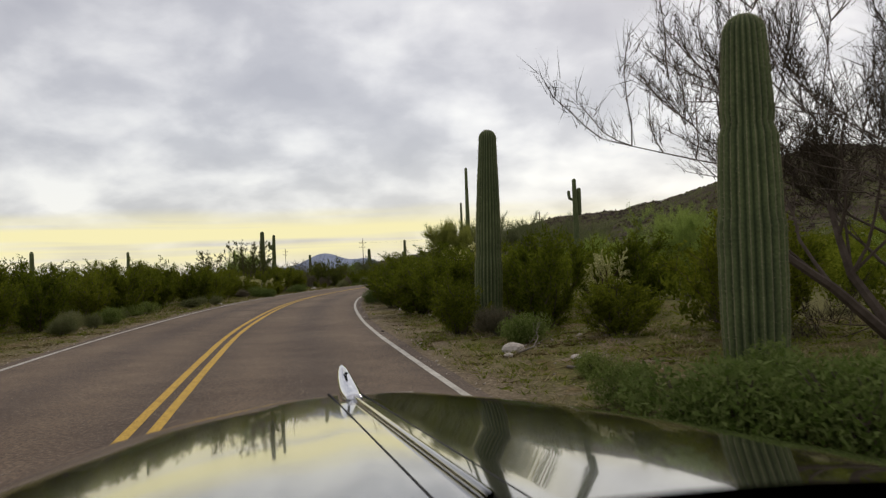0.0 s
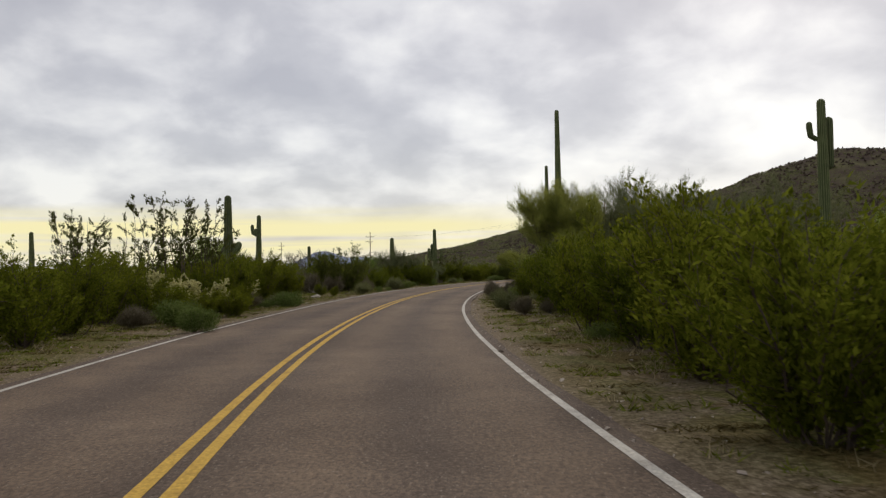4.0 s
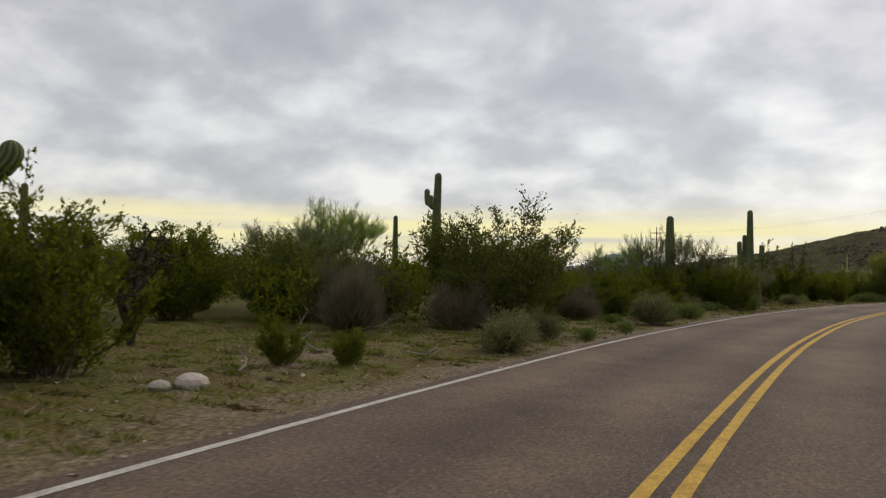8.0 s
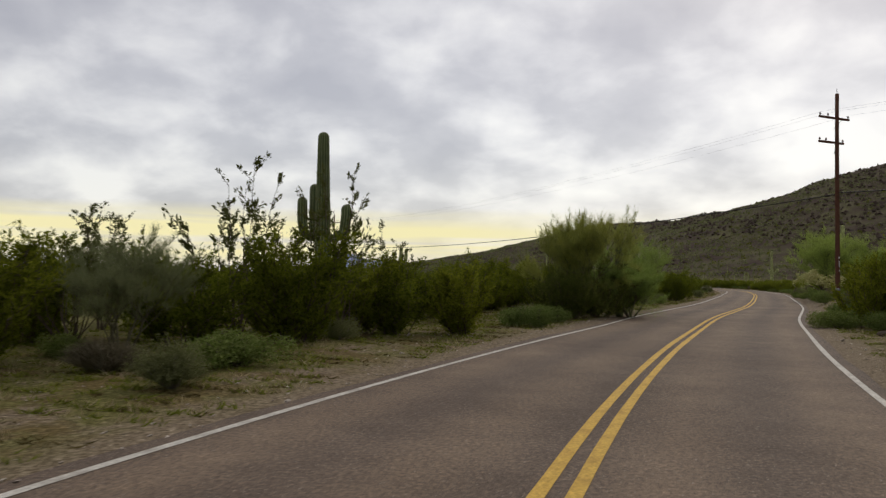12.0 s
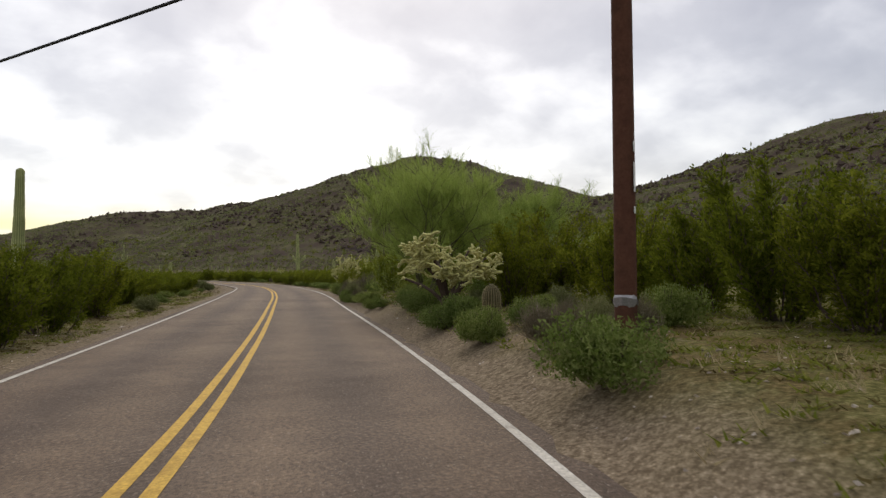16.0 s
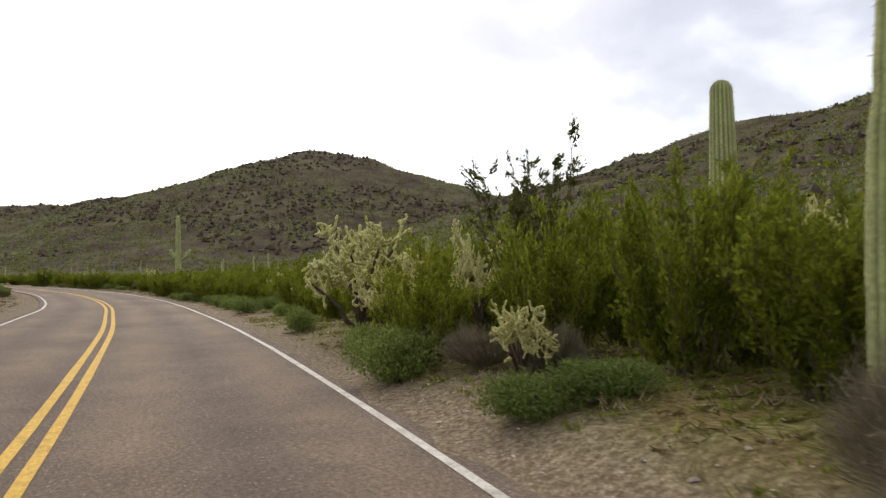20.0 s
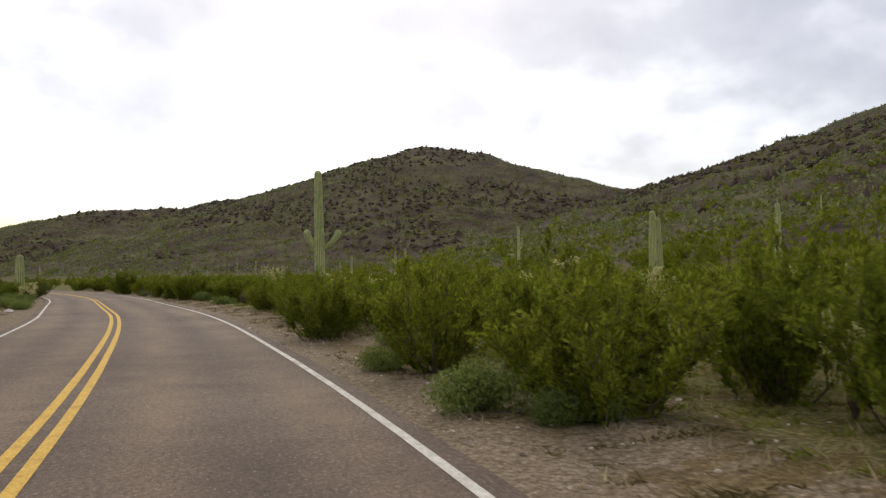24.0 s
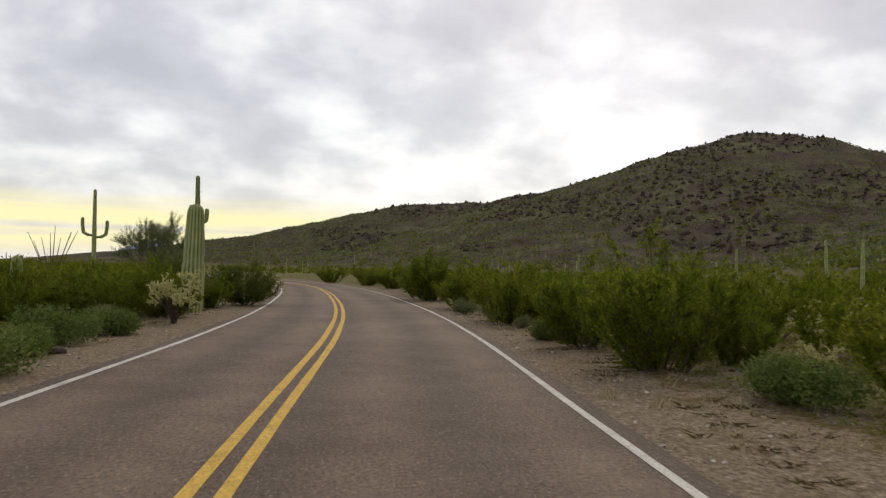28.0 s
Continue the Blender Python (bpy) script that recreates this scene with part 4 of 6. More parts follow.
def palo_verde(seed, h=5.5, w=5.5, mat=None, twigs=1.0, bare=False, droop=0.0):
    rng, r = np.random.RandomState(seed), random.Random(seed)
    wood, crown = Geo(), Geo()
    a, b, wd = [], [], []

    def grow(p, d, ln, rad, level):
        rad = max(rad, 0.009)
        pts, rr = [p], [rad]
        for k in range(4):
            d = (d + np.array([r.gauss(0, 0.16), r.gauss(0, 0.16), 0.06 - droop * 0.05 * level])).astype(float)
            d /= np.linalg.norm(d)
            p = p + d * ln / 4
            pts.append(p)
            rr.append(rad * (1 - 0.13 * (k + 1)))
        wood.tube(pts, rr, 6 if level < 2 else 4 if level < 3 else 3, False)
        if level >= 2:
            n = int((24 if level == 3 else 12) * twigs)
            for _ in range(n):
                q = pts[r.randint(1, 4)] + np.array([r.gauss(0, 0.03) for _ in range(3)])
                dd = d * 0.6 + np.array([r.gauss(0, 0.42), r.gauss(0, 0.42), r.gauss(0.85 - droop, 0.35)])
                dd /= np.linalg.norm(dd)
                e = q + dd * (r.uniform(0.12, 0.34) if bare else r.uniform(0.18, 0.5)) * h / 5.5
                a.append(q), b.append(e), wd.append(r.uniform(0.003, 0.006) * (0.7 if bare else 1.0))
                for _ in range(1 if bare else 5):
                    s = q + (e - q) * r.uniform(0.2, 0.9)
                    e2 = s + (dd + np.array([r.gauss(0, 0.5) for _ in range(3)])) * r.uniform(0.10, 0.26) * h / 5.5
                    a.append(s), b.append(e2), wd.append(r.uniform(0.003, 0.0065) * (0.8 if bare else 1))
        if level < 3:
            for _ in range((4, 4, 4)[level]):
                q = pts[r.randint(2, 4)]
                dd = d * 0.75 + np.array([r.gauss(0, 0.55), r.gauss(0, 0.55), r.gauss(0.1, 0.3)])
                dd /= np.linalg.norm(dd)
                grow(q, dd, ln * r.uniform(0.6, 0.85), rr[-1] * r.uniform(0.5, 0.75), level + 1)

    for k in range(5):
        az = 1.257 * k + r.uniform(-0.5, 0.5)
        tilt = r.uniform(0.2, 0.95) * w / h
        d = np.array([math.cos(az) * tilt, math.sin(az) * tilt, 1.0])
        grow(np.array([0.06 * math.cos(az), 0.06 * math.sin(az), -0.1]), d / np.linalg.norm(d), h * 0.40, 0.075 * h / 5.5, 0)
    top = max(p[2] for p in b)
    crown.blades(np.array(a), np.array(b), np.array(wd), rng)
    if not bare:
        # a skirt of low drooping sprays round the foot
        n = 4200
        az, q = rng.uniform(0, 6.28, n), np.sqrt(rng.uniform(0, 1, n)) * w * 0.42
        low = np.stack([np.cos(az) * q, np.sin(az) * q, rng.uniform(0.05, 0.42, n) * h * (1.1 - q / w)], 1)
        sprig(crown, low, 0.14, rng, 0.7, 0.035)
    return wood, crown, mat or M_PALO, h / top


def cholla(seed, h=1.8, w=1.9, joints=250):
    rng, r = np.random.RandomState(seed), random.Random(seed)
    wood, flesh, spine = Geo(), Geo(), Geo()
    tips = []
    limbs = 8
    for k in range(limbs):
        az = 6.28 * k / limbs + r.uniform(-0.4, 0.4)
        steep = r.uniform(0.6, 1.25)
        p = np.array([0.02 * math.cos(az), 0.02 * math.sin(az), -0.06])
        pts = [p]
        for i in range(5):
            out = w * 0.055 * (0.35 + 0.42 * i) / steep
            p = p + np.array([math.cos(az) * out, math.sin(az) * out, h * 0.155 * r.uniform(0.75, 1.15) * min(1.1, steep)])
            pts.append(p + np.array([r.gauss(0, 0.03), r.gauss(0, 0.03), 0]))
            if i > 2:
                tips.append((pts[-1], az))
        wood.tube(pts, [0.07, 0.055, 0.044, 0.036, 0.03, 0.024], 6)
    wood.bind()

    def joint(p, d, ln, rad):
        q = [p + d * ln * i / 3 for i in range(4)]
        flesh.tube(q, [rad * f for f in (0.7, 1.0, 1.0, 0.5)], 5)
        m = 20
        t = rng.uniform(0.0, 1.08, (m, 1))
        o = np.cross(rng.normal(size=(m, 3)), d)
        o /= np.linalg.norm(o, axis=1, keepdims=True)
        s = p + d * ln * t + o * rad * 0.6
        spine.blades(s, s + (o + d * rng.normal(0.2, 0.4, (m, 1))) * rad * rng.uniform(0.5, 1.0, (m, 1)), np.full(m, 0.0065), rng)
        return q[-1]

    made = 0
    while made < joints:
        p, az = r.choice(tips)
        a = az + r.gauss(0, 0.9)
        d = np.array([math.cos(a), math.sin(a), r.gauss(0.2, 0.85)])
        d /= np.linalg.norm(d)
        for _ in range(r.randint(1, 3)):
            p = joint(p, d, r.uniform(0.06, 0.12) * h / 1.8, r.uniform(0.023, 0.033))
            made += 1
            d = d + np.array([r.gauss(0, 0.6), r.gauss(0, 0.6), r.gauss(0.05, 0.5)])
            d /= np.linalg.norm(d)
        if h * 0.36 < p[2] < h * 0.94 and np.hypot(p[0], p[1]) < w * 0.5:
            tips.append((p, a))
    return wood, flesh, spine


def barrel(seed, h, w):
    g, sp = Geo(), Geo()
    rng = np.random.RandomState(seed)
    pts, rad = [], []
    for i in range(15):
        u = i / 14
        pts.append((0.03 * u, 0, -0.05 + (h + 0.05) * u))
        rad.append(max(0.03, w * 0.5 * min(1, 0.75 + u) * math.sqrt(max(0.01, 1 - max(0, (u - 0.55) / 0.45) ** 2.2))))
    g.ribbed(pts, rad, 20, 0.2)
    v = np.array([tuple(p) for p, k in zip(g.v, g.rib) if k > 0.95])
    v = np.repeat(v, 4, 0)
    o = v * (1, 1, 0) / (np.linalg.norm(v[:, :2], axis=1, keepdims=True) + 1e-6) + rng.normal(0, 0.6, v.shape)
    sp.blades(v, v + o * 0.03, np.full(len(v), 0.0022), rng)
    return g, sp


PROTO = {}


def prototype(kind, name, pieces, label, category, group):
    root = new(name)
    for nm, me in pieces:
        part(nm, me, root)
    tagged(root, label, category, group)
    PROTO.setdefault(kind, []).append([root, False])


def plant(kind, x, y, scale=1.0, wide=None, pick=None, turn=None, label="", sink=0.0):
    """Stands a plant of that sort on the ground; the first of a sort is the built one, the others are copies."""
    row = PROTO[kind]
    PICK[kind] = PICK.get(kind, -1) + 1
    entry = row[(PICK[kind] if pick is None else pick) % len(row)]
    rng = random.Random(int(x * 131 + y * 977))
    sx = (wide or scale)
    m = Matrix.Translation((x, y, gz(x, y) - sink)) @ Matrix.Rotation(rng.uniform(0, 6.28) if turn is None else turn, 4, "Z")
    if entry[1]:
        ob = copy_thing(entry[0], m)
    else:
        ob, entry[1] = entry[0], True
        ob.matrix_basis = m
    ob.scale = (sx, sx, scale)
    if label:
        ob["label"] = label
    return ob


PICK = {}


def wood_crown(made, wood_mat, nw="wood", nc="foliage"):
    wood, crown, mat = made[:3]
    return [(nw, wood.mesh(nw, wood_mat)), (nc, crown.mesh(nc, mat))]


CREO_MADE = [creosote(100 + s, 1.8, 1.9, 22 + s, 0.030) for s in range(6)]
for s in range(6):
    prototype("creosote", "creosote_bush", wood_crown(CREO_MADE[s], M_STEM), "green creosote bush with fine dark stems beside the road", "bush", "creosote bushes")
for s in range(4):
    prototype("tall", "tall_creosote", wood_crown(creosote(120 + s, 3.0, 2.2, 13 + s, 0.034, M_TALL, True), M_STEM), "tall open creosote with leafy tips against the sky", "bush", "tall creosotes")
for s in range(4):
    prototype("burro", "burrobush", wood_crown(creosote(110 + s, 1.5, 2.2, 26 + s, 0.029, M_BURRO_LIT, full=1.03), M_STEM), "rounded bright green bush with fine leaves by the road", "bush", "green bushes")
for s in range(2):
    prototype("mesquite", "mesquite_bush", wood_crown(creosote(116 + s, 3.0, 4.2, 46, 0.042, M_MESQUITE, full=1.02), M_STEM), "large dense dark green mesquite bush at the roadside", "bush", "mesquite bushes")
for s in range(3):
    prototype("brittle", "brittlebush", wood_crown(low_bush(140 + s), M_STEM), "low bright green leafy bush on the gravel verge", "bush", "low green bushes")
for s in range(4):
    prototype("sage", "grey_bush", wood_crown(twiggy_bush(150 + s, 0.9, 1.5, 1800, None, 5), M_DEAD), "rounded grey-green twiggy bush on the road verge", "bush", "grey bushes")
for s in range(3):
    prototype("dry", "dead_bush", wood_crown(twiggy_bush(160 + s, 1.0, 1.5, 3200, M_TWIG_GREY), M_DEAD, "wood", "brush"), "dry leafless grey bush at the verge", "bush", "dry bushes")
for s in range(3):
    t = palo_verde(170 + s, 5.5, 5.5, M_PALO, 1.25)
    prototype("palo", "palo_verde_tree", wood_crown(t, M_BARK, "trunk", "crown"), "green palo verde tree with fine twiggy crown", "tree", "palo verde trees")
t = palo_verde(181, 5.0, 6.0, M_PALO_YELLOW, 1.7)
prototype("palo_yellow", "palo_verde_tree", wood_crown(t, M_BARK, "trunk", "crown"), "yellow-green palo verde tree with airy crown", "tree", "palo verde trees")
for s in range(2):
    t = palo_verde(190 + s, 5.0, 5.5, M_TWIG_GREY, 1.0, True)
    prototype("bare", "bare_tree", wood_crown(t, M_STEM, "trunk", "crown"), "leafless grey tree with fine spreading twigs", "tree", "bare trees")
t = palo_verde(193, 5.0, 5.5, M_PALO_GREY, 3.0, True)
prototype("bare_green", "palo_verde_tree", wood_crown(t, M_BARK, "trunk", "crown"), "grey-green palo verde with airy upswept twigs", "tree", "palo verde trees")
t = palo_verde(196, 5.0, 5.5, M_TWIG_DARK, 1.8, True)
prototype("bare_dark", "bare_tree", wood_crown(t, M_STEM, "trunk", "crown"), "leafless spreading tree with dark limbs behind a saguaro", "tree", "bare trees")
for s in range(3):
    wd, fl, sp = cholla(200 + s, 1.8, 1.9, 950 + 40 * s)
    prototype("cholla", "cholla_cactus", [("trunk", wd.mesh("trunk", M_CHOLLA_OLD)), ("crown", fl.mesh("crown", M_CHOLLA, True)), ("fuzz", sp.mesh("fuzz", M_SPINE))], "pale yellow spiny cholla with a dark trunk", "cholla cactus", "chollas")
wd, fl, sp = cholla(207, 2.4, 1.7, 260)
prototype("dark_cholla", "cholla_cactus", [("trunk", wd.mesh("trunk", M_CHOLLA_OLD)), ("crown", fl.mesh("crown", M_CHOLLA_DARK, True)), ("fuzz", sp.mesh("fuzz", M_TWIG_DARK))], "dark chain-jointed cholla on a forked trunk", "cholla cactus", "chollas")
g, sp = barrel(5, 0.62, 0.36)
prototype("barrel", "barrel_cactus", [("body", g.mesh("body", M_BARREL, True)), ("fuzz", sp.mesh("fuzz", M_SAG_SPINE))], "ribbed barrel cactus with straw spines on gravel", "barrel cactus", "barrel cacti")

# ---- planting, stretch by stretch: (x, y, height, width) ----
BASE = {"creosote": (1.8, 1.9), "burro": (1.5, 2.2), "mesquite": (3.0, 4.2), "bare_green": (5.0, 5.5), "dark_cholla": (2.4, 1.7), "tall": (3.0, 2.0), "brittle": (0.6, 1.1), "sage": (0.9, 1.5), "dry": (1.0, 1.5), "palo": (5.5, 5.5), "palo_yellow": (5.0, 6.0),
        "bare": (5.0, 5.5), "bare_dark": (5.0, 5.5), "cholla": (1.8, 1.9), "barrel": (0.62, 0.36)}
TAKEN = []


def planted(kind, rows, label=""):
    h0, w0 = BASE[kind]
    for x, y, h, w in rows:
        plant(kind, x, y, h / h0, w / w0, label=label)
        TAKEN.append((x, y, w * 0.5))


# first bend
planted("brittle", [(2.1, 5.8, 0.75, 1.3), (3.0, 5.2, 0.8, 1.3), (1.8, 7.4, 0.5, 0.7), (2.9, 6.6, 0.7, 1.0), (3.8, 6.0, 0.8, 1.3), (-3.4, 35.4, 0.73, 1.0), (-2.4, 33.6, 0.5, 0.8), (-11.9, 26.4, 0.62, 0.97), (-12.9, 31.2, 0.52, 0.9), (-13.2, 33.0, 0.55, 1.1), (1.5, 14.6, 0.6, 1.0)])
planted("creosote", [(2.3, 17.4, 2.4, 2.1), (0.3, 17.0, 1.3, 1.4), (-0.8, 25.3, 1.85, 2.6), (-2.0, 30.3, 1.75, 2.1), (0.4, 23.2, 1.85, 2.4), (5.6, 14.0, 2.2, 2.6), (7.0, 16.5, 2.5, 2.8), (5.2, 22.0, 2.5, 2.8), (2.4, 21.4, 2.2, 2.4),
                     (-1.0, 31.4, 1.6, 2.2), (-2.2, 35.2, 2.0, 2.0), (0.9, 28.5, 1.85, 2.5), (1.6, 33.4, 1.8, 2.4), (3.0, 26.4, 2.1, 2.5), (3.4, 14.7, 1.15, 1.7), (-2.9, 39.0, 2.0, 2.2), (-2.6, 42.5, 2.3, 2.4),
                     (-13.5, 31.0, 2.15, 2.4), (-13.9, 34.4, 2.4, 2.2), (-14.6, 37.6, 2.3, 2.6), (-14.2, 44.1, 2.4, 2.6), (-13.3, 27.6, 2.0, 2.2), (-13.0, 24.0, 1.9, 2.2), (-12.6, 20.2, 1.9, 2.2)])
planted("dry", [(1.1, 16.1, 0.74, 1.4), (0.2, 23.4, 0.8, 1.5)])
planted("sage", [(-13.0, 38.2, 0.6, 1.4), (-12.8, 41.5, 0.6, 1.2), (-12.6, 29.0, 0.5, 1.0)])
planted("cholla", [(0.9, 36.7, 2.75, 2.3), (-1.4, 36.5, 1.9, 1.0), (4.54, 21.1, 1.95, 1.5)])
planted("bare_dark", [(7.4, 12.0, 7.4, 8.8)])
# second stretch, right of the road
planted("creosote", [(-2.2, 46.0, 2.5, 2.6), (-2.5, 50.2, 2.6, 2.4), (-0.6, 52.5, 2.3, 2.8), (0.4, 47.2, 2.2, 2.6), (-1.9, 55.9, 2.2, 2.4), (0.6, 57.5, 2.3, 2.6), (-2.0, 58.9, 2.4, 2.2), (-1.4, 62.5, 2.2, 2.4), (1.0, 64.0, 2.6, 2.6), (-1.6, 68.2, 2.0, 2.4), (0.6, 73.0, 2.1, 2.4), (2.0, 54.0, 2.6, 3.0), (2.6, 49.5, 2.5, 3.0)])
planted("dry", [(-3.3, 72.1, 1.05, 1.5), (-3.2, 69.6, 0.8, 1.3)])
planted("sage", [(-3.4, 66.0, 0.7, 1.3)])
planted("palo_yellow", [(1.2, 75.5, 7.0, 7.2)])
planted("bare_green", [(4.6, 79.6, 7.8, 7.2), (9.2, 83.5, 7.8, 7.6), (13.4, 76.5, 7.0, 7.0), (3.6, 86.5, 7.0, 6.0)])
# left side of the long bend
planted("tall", [(-15.9, 60.4, 5.4, 2.6), (-16.9, 59.7, 4.6, 2.4), (-15.2, 61.5, 4.7, 2.4), (-17.0, 66.1, 4.2, 1.9), (-17.8, 57.2, 4.2, 2.2), (-18.6, 70.6, 3.4, 1.6), (-19.4, 61.0, 4.0, 2.0), (-10.4, 105.6, 2.7, 2.0), (-9.4, 110.8, 2.9, 1.7),
                 (-6.2, 122.9, 4.5, 2.4), (-4.1, 123.4, 4.2, 1.9), (-3.2, 127.0, 3.2, 2.0), (-9.7, 123.7, 3.4, 2.0), (-8.2, 119.6, 3.0, 2.0), (-6.6, 128.4, 3.0, 1.8)])
planted("cholla", [(-15.3, 58.7, 1.65, 1.7), (-14.2, 59.3, 1.35, 1.3), (-14.35, 64.6, 1.2, 1.2), (-17.3, 74.2, 1.3, 1.5)])
planted("dark_cholla", [(-17.2, 101.1, 3.2, 1.7)], "tall dark chain-jointed cholla on a forked trunk")
planted("brittle", [(-12.3, 51.8, 0.65, 0.9), (-13.5, 54.3, 0.78, 1.2), (-12.7, 65.0, 0.72, 1.25), (-7.0, 105.9, 0.72, 1.0), (-10.4, 85.3, 0.3, 0.4), (-10.0, 88.4, 0.33, 0.45), (-9.0, 96.2, 0.61, 1.1), (-4.6, 118.0, 0.55, 1.4), (-7.9, 119.0, 0.45, 0.8),
                    (1.0, 129.2, 0.7, 1.0), (0.25, 129.1, 0.6, 0.9), (1.9, 131.6, 0.6, 1.0)])
planted("sage", [(-11.3, 82.1, 0.9, 1.9), (-9.8, 91.9, 1.09, 2.2), (-13.4, 66.4, 0.62, 1.3), (-13.5, 67.6, 0.6, 1.5), (-11.2, 84.6, 0.8, 1.1), (-10.0, 94.0, 0.9, 1.5), (-3.9, 122.6, 0.6, 1.2), (0.9, 131.6, 0.7, 1.3), (-4.8, 115.8, 0.7, 1.2)])
planted("dry", [(-14.4, 53.3, 0.74, 1.8), (-12.2, 92.7, 1.06, 1.8), (-9.4, 102.3, 0.8, 1.4), (-14.8, 82.6, 1.7, 2.4), (-13.6, 86.0, 1.5, 2.2), (-12.6, 95.4, 1.4, 2.2), (-15.4, 93.6, 1.6, 2.4), (-6.5, 117.6, 0.6, 1.5), (-14.0, 63.6, 0.8, 1.4)])
planted("creosote", [(-13.3, 77.9, 0.75, 0.7), (-12.6, 78.6, 0.6, 0.6), (-15.1, 66.9, 2.05, 2.1), (-16.0, 68.6, 2.15, 2.2), (-15.0, 69.6, 2.2, 2.1), (-15.2, 71.4, 2.2, 2.2), (-15.4, 75.8, 2.45, 2.4), (-15.8, 73.6, 2.35, 2.4), (-16.9, 75.2, 2.2, 2.4), (-14.2, 72.6, 1.9, 2.0), (-17.4, 72.4, 2.3, 2.4),
                     (-13.2, 58.9, 1.0, 1.5), (-16.4, 59.9, 1.9, 2.3), (-15.6, 61.7, 1.9, 2.3), (-14.9, 60.7, 1.5, 1.9), (-16.8, 57.4, 2.0, 2.4), (-14.0, 57.5, 0.9, 1.5), (-15.2, 56.4, 1.5, 2.0), (-14.0, 61.0, 1.1, 1.6), (-14.2, 62.0, 2.0, 2.2), (-16.4, 64.8, 2.1, 2.1), (-15.0, 91.4, 2.4, 2.8), (-8.7, 105.2, 1.9, 2.2), (-7.6, 104.4, 2.1, 1.8),
                     (-9.0, 110.4, 1.9, 1.9), (-10.8, 103.6, 2.0, 2.4), (-11.0, 108.0, 2.1, 2.4), (-9.5, 120.8, 1.9, 2.3), (-4.7, 122.0, 2.2, 2.6), (-6.6, 121.0, 2.0, 2.4), (-1.25, 125.7, 1.9, 2.2), (-3.0, 125.0, 1.9, 2.2), (-3.9, 124.6, 2.0, 2.4), (-12.0, 122.0, 2.0, 2.4)])
planted("creosote", [(-15.5, 45.5, 2.1, 2.3), (-16.0, 41.0, 2.2, 2.3), (-14.8, 48.6, 2.0, 2.1), (-15.4, 51.6, 2.0, 2.3), (-16.4, 55.4, 2.1, 2.3)])
planted("mesquite", [(-13.2, 87.7, 3.1, 4.2)])
planted("creosote", [(-20.5, 83.5, 2.2, 2.6), (-22.5, 86.5, 2.3, 2.8), (-20.0, 88.5, 2.2, 2.6), (-24.5, 84.0, 2.4, 2.6), (-26.0, 88.0, 2.4, 2.8), (-22.0, 81.0, 2.2, 2.4)])
planted("mesquite", [(-18.2, 85.8, 2.4, 3.6), (-15.6, 92.0, 2.0, 2.8)], "dense brown-green mesquite bush behind a clearing")
planted("dry", [(-15.9, 84.6, 2.0, 2.8), (-17.2, 88.4, 2.2, 2.8)], "tall brown-grey twiggy bush behind a grassy clearing")
planted("dry", [(-10.2, 95.7, 0.55, 1.5)], "dark heap of dead brush on the verge")
planted("dark_cholla", [(-17.2, 79.0, 2.3, 1.4)], "dark leaning cholla at the edge of a clearing")
planted("creosote", [(-12.2, 97.4, 1.5, 2.2), (-13.0, 99.6, 1.55, 2.2), (-11.6, 101.4, 1.5, 2.0), (-14.2, 97.0, 1.6, 2.3), (-11.4, 95.4, 1.15, 1.8), (-15.0, 100.6, 1.6, 2.3), (-13.6, 94.8, 1.5, 2.1), (-9.9, 98.1, 0.8, 1.4), (-10.6, 99.6, 1.0, 1.5)])
planted("bare_green", [(-22.5, 92.0, 3.6, 4.0), (-6.8, 118.6, 2.4, 2.6)])
planted("palo_yellow", [(2.9, 134.9, 4.3, 4.4)])
planted("mesquite", [(3.9, 136.0, 2.4, 3.6), (2.3, 134.0, 1.9, 2.6)], "dense dark green bush under a palo verde")
planted("palo", [(-28.0, 105.0, 5.4, 5.0), (-13.6, 112.8, 3.3, 3.2), (6.2, 141.5, 3.6, 3.2), (5.2, 135.8, 2.4, 3.2)])
planted("bare_green", [(-10.4, 105.0, 4.0, 3.8)])
planted("bare", [(-13.2, 101.8, 3.0, 2.6), (-21.0, 113.0, 4.4, 4.8)], "half-bare grey-green tree with fine upswept twigs")
# straight with the poles
planted("brittle", [(10.9, 131.2, 0.6, 1.3), (12.0, 132.6, 0.6, 1.2), (15.4, 139.6, 0.6, 1.2), (12.0, 130.4, 0.6, 1.0), (18.5, 148.3, 0.72, 1.2), (21.5, 155.9, 0.5, 1.0), (20.3, 152.9, 0.62, 0.85), (22.6, 151.0, 0.7, 0.9), (21.9, 156.9, 0.5, 1.0), (21.9, 155.9, 0.54, 1.03), (22.6, 154.3, 0.45, 0.8), (20.4, 152.9, 0.42, 0.75), (23.1, 159.4, 0.62, 1.1), (24.0, 161.4, 0.5, 0.9), (21.4, 153.2, 0.4, 0.7)])
planted("dry", [(19.8, 150.8, 0.72, 1.5), (20.8, 150.2, 0.6, 1.2)])
planted("creosote", [(12.4, 131.8, 2.6, 2.4), (14.0, 133.4, 2.3, 2.6), (15.6, 137.0, 2.2, 2.6), (24.0, 148.6, 2.0, 2.2), (24.6, 150.4, 2.5, 2.6), (23.8, 146.8, 2.5, 2.6), (26.2, 153.1, 2.4, 2.4), (27.0, 156.2, 2.6, 2.8), (27.6, 159.6, 2.7, 3.0), (18.4, 141.6, 2.0, 2.4), (25.0, 158.2, 2.0, 2.0),
                     (14.9, 163.8, 2.2, 2.2), (17.0, 170.6, 2.3, 2.8), (13.6, 160.4, 2.1, 2.3)])
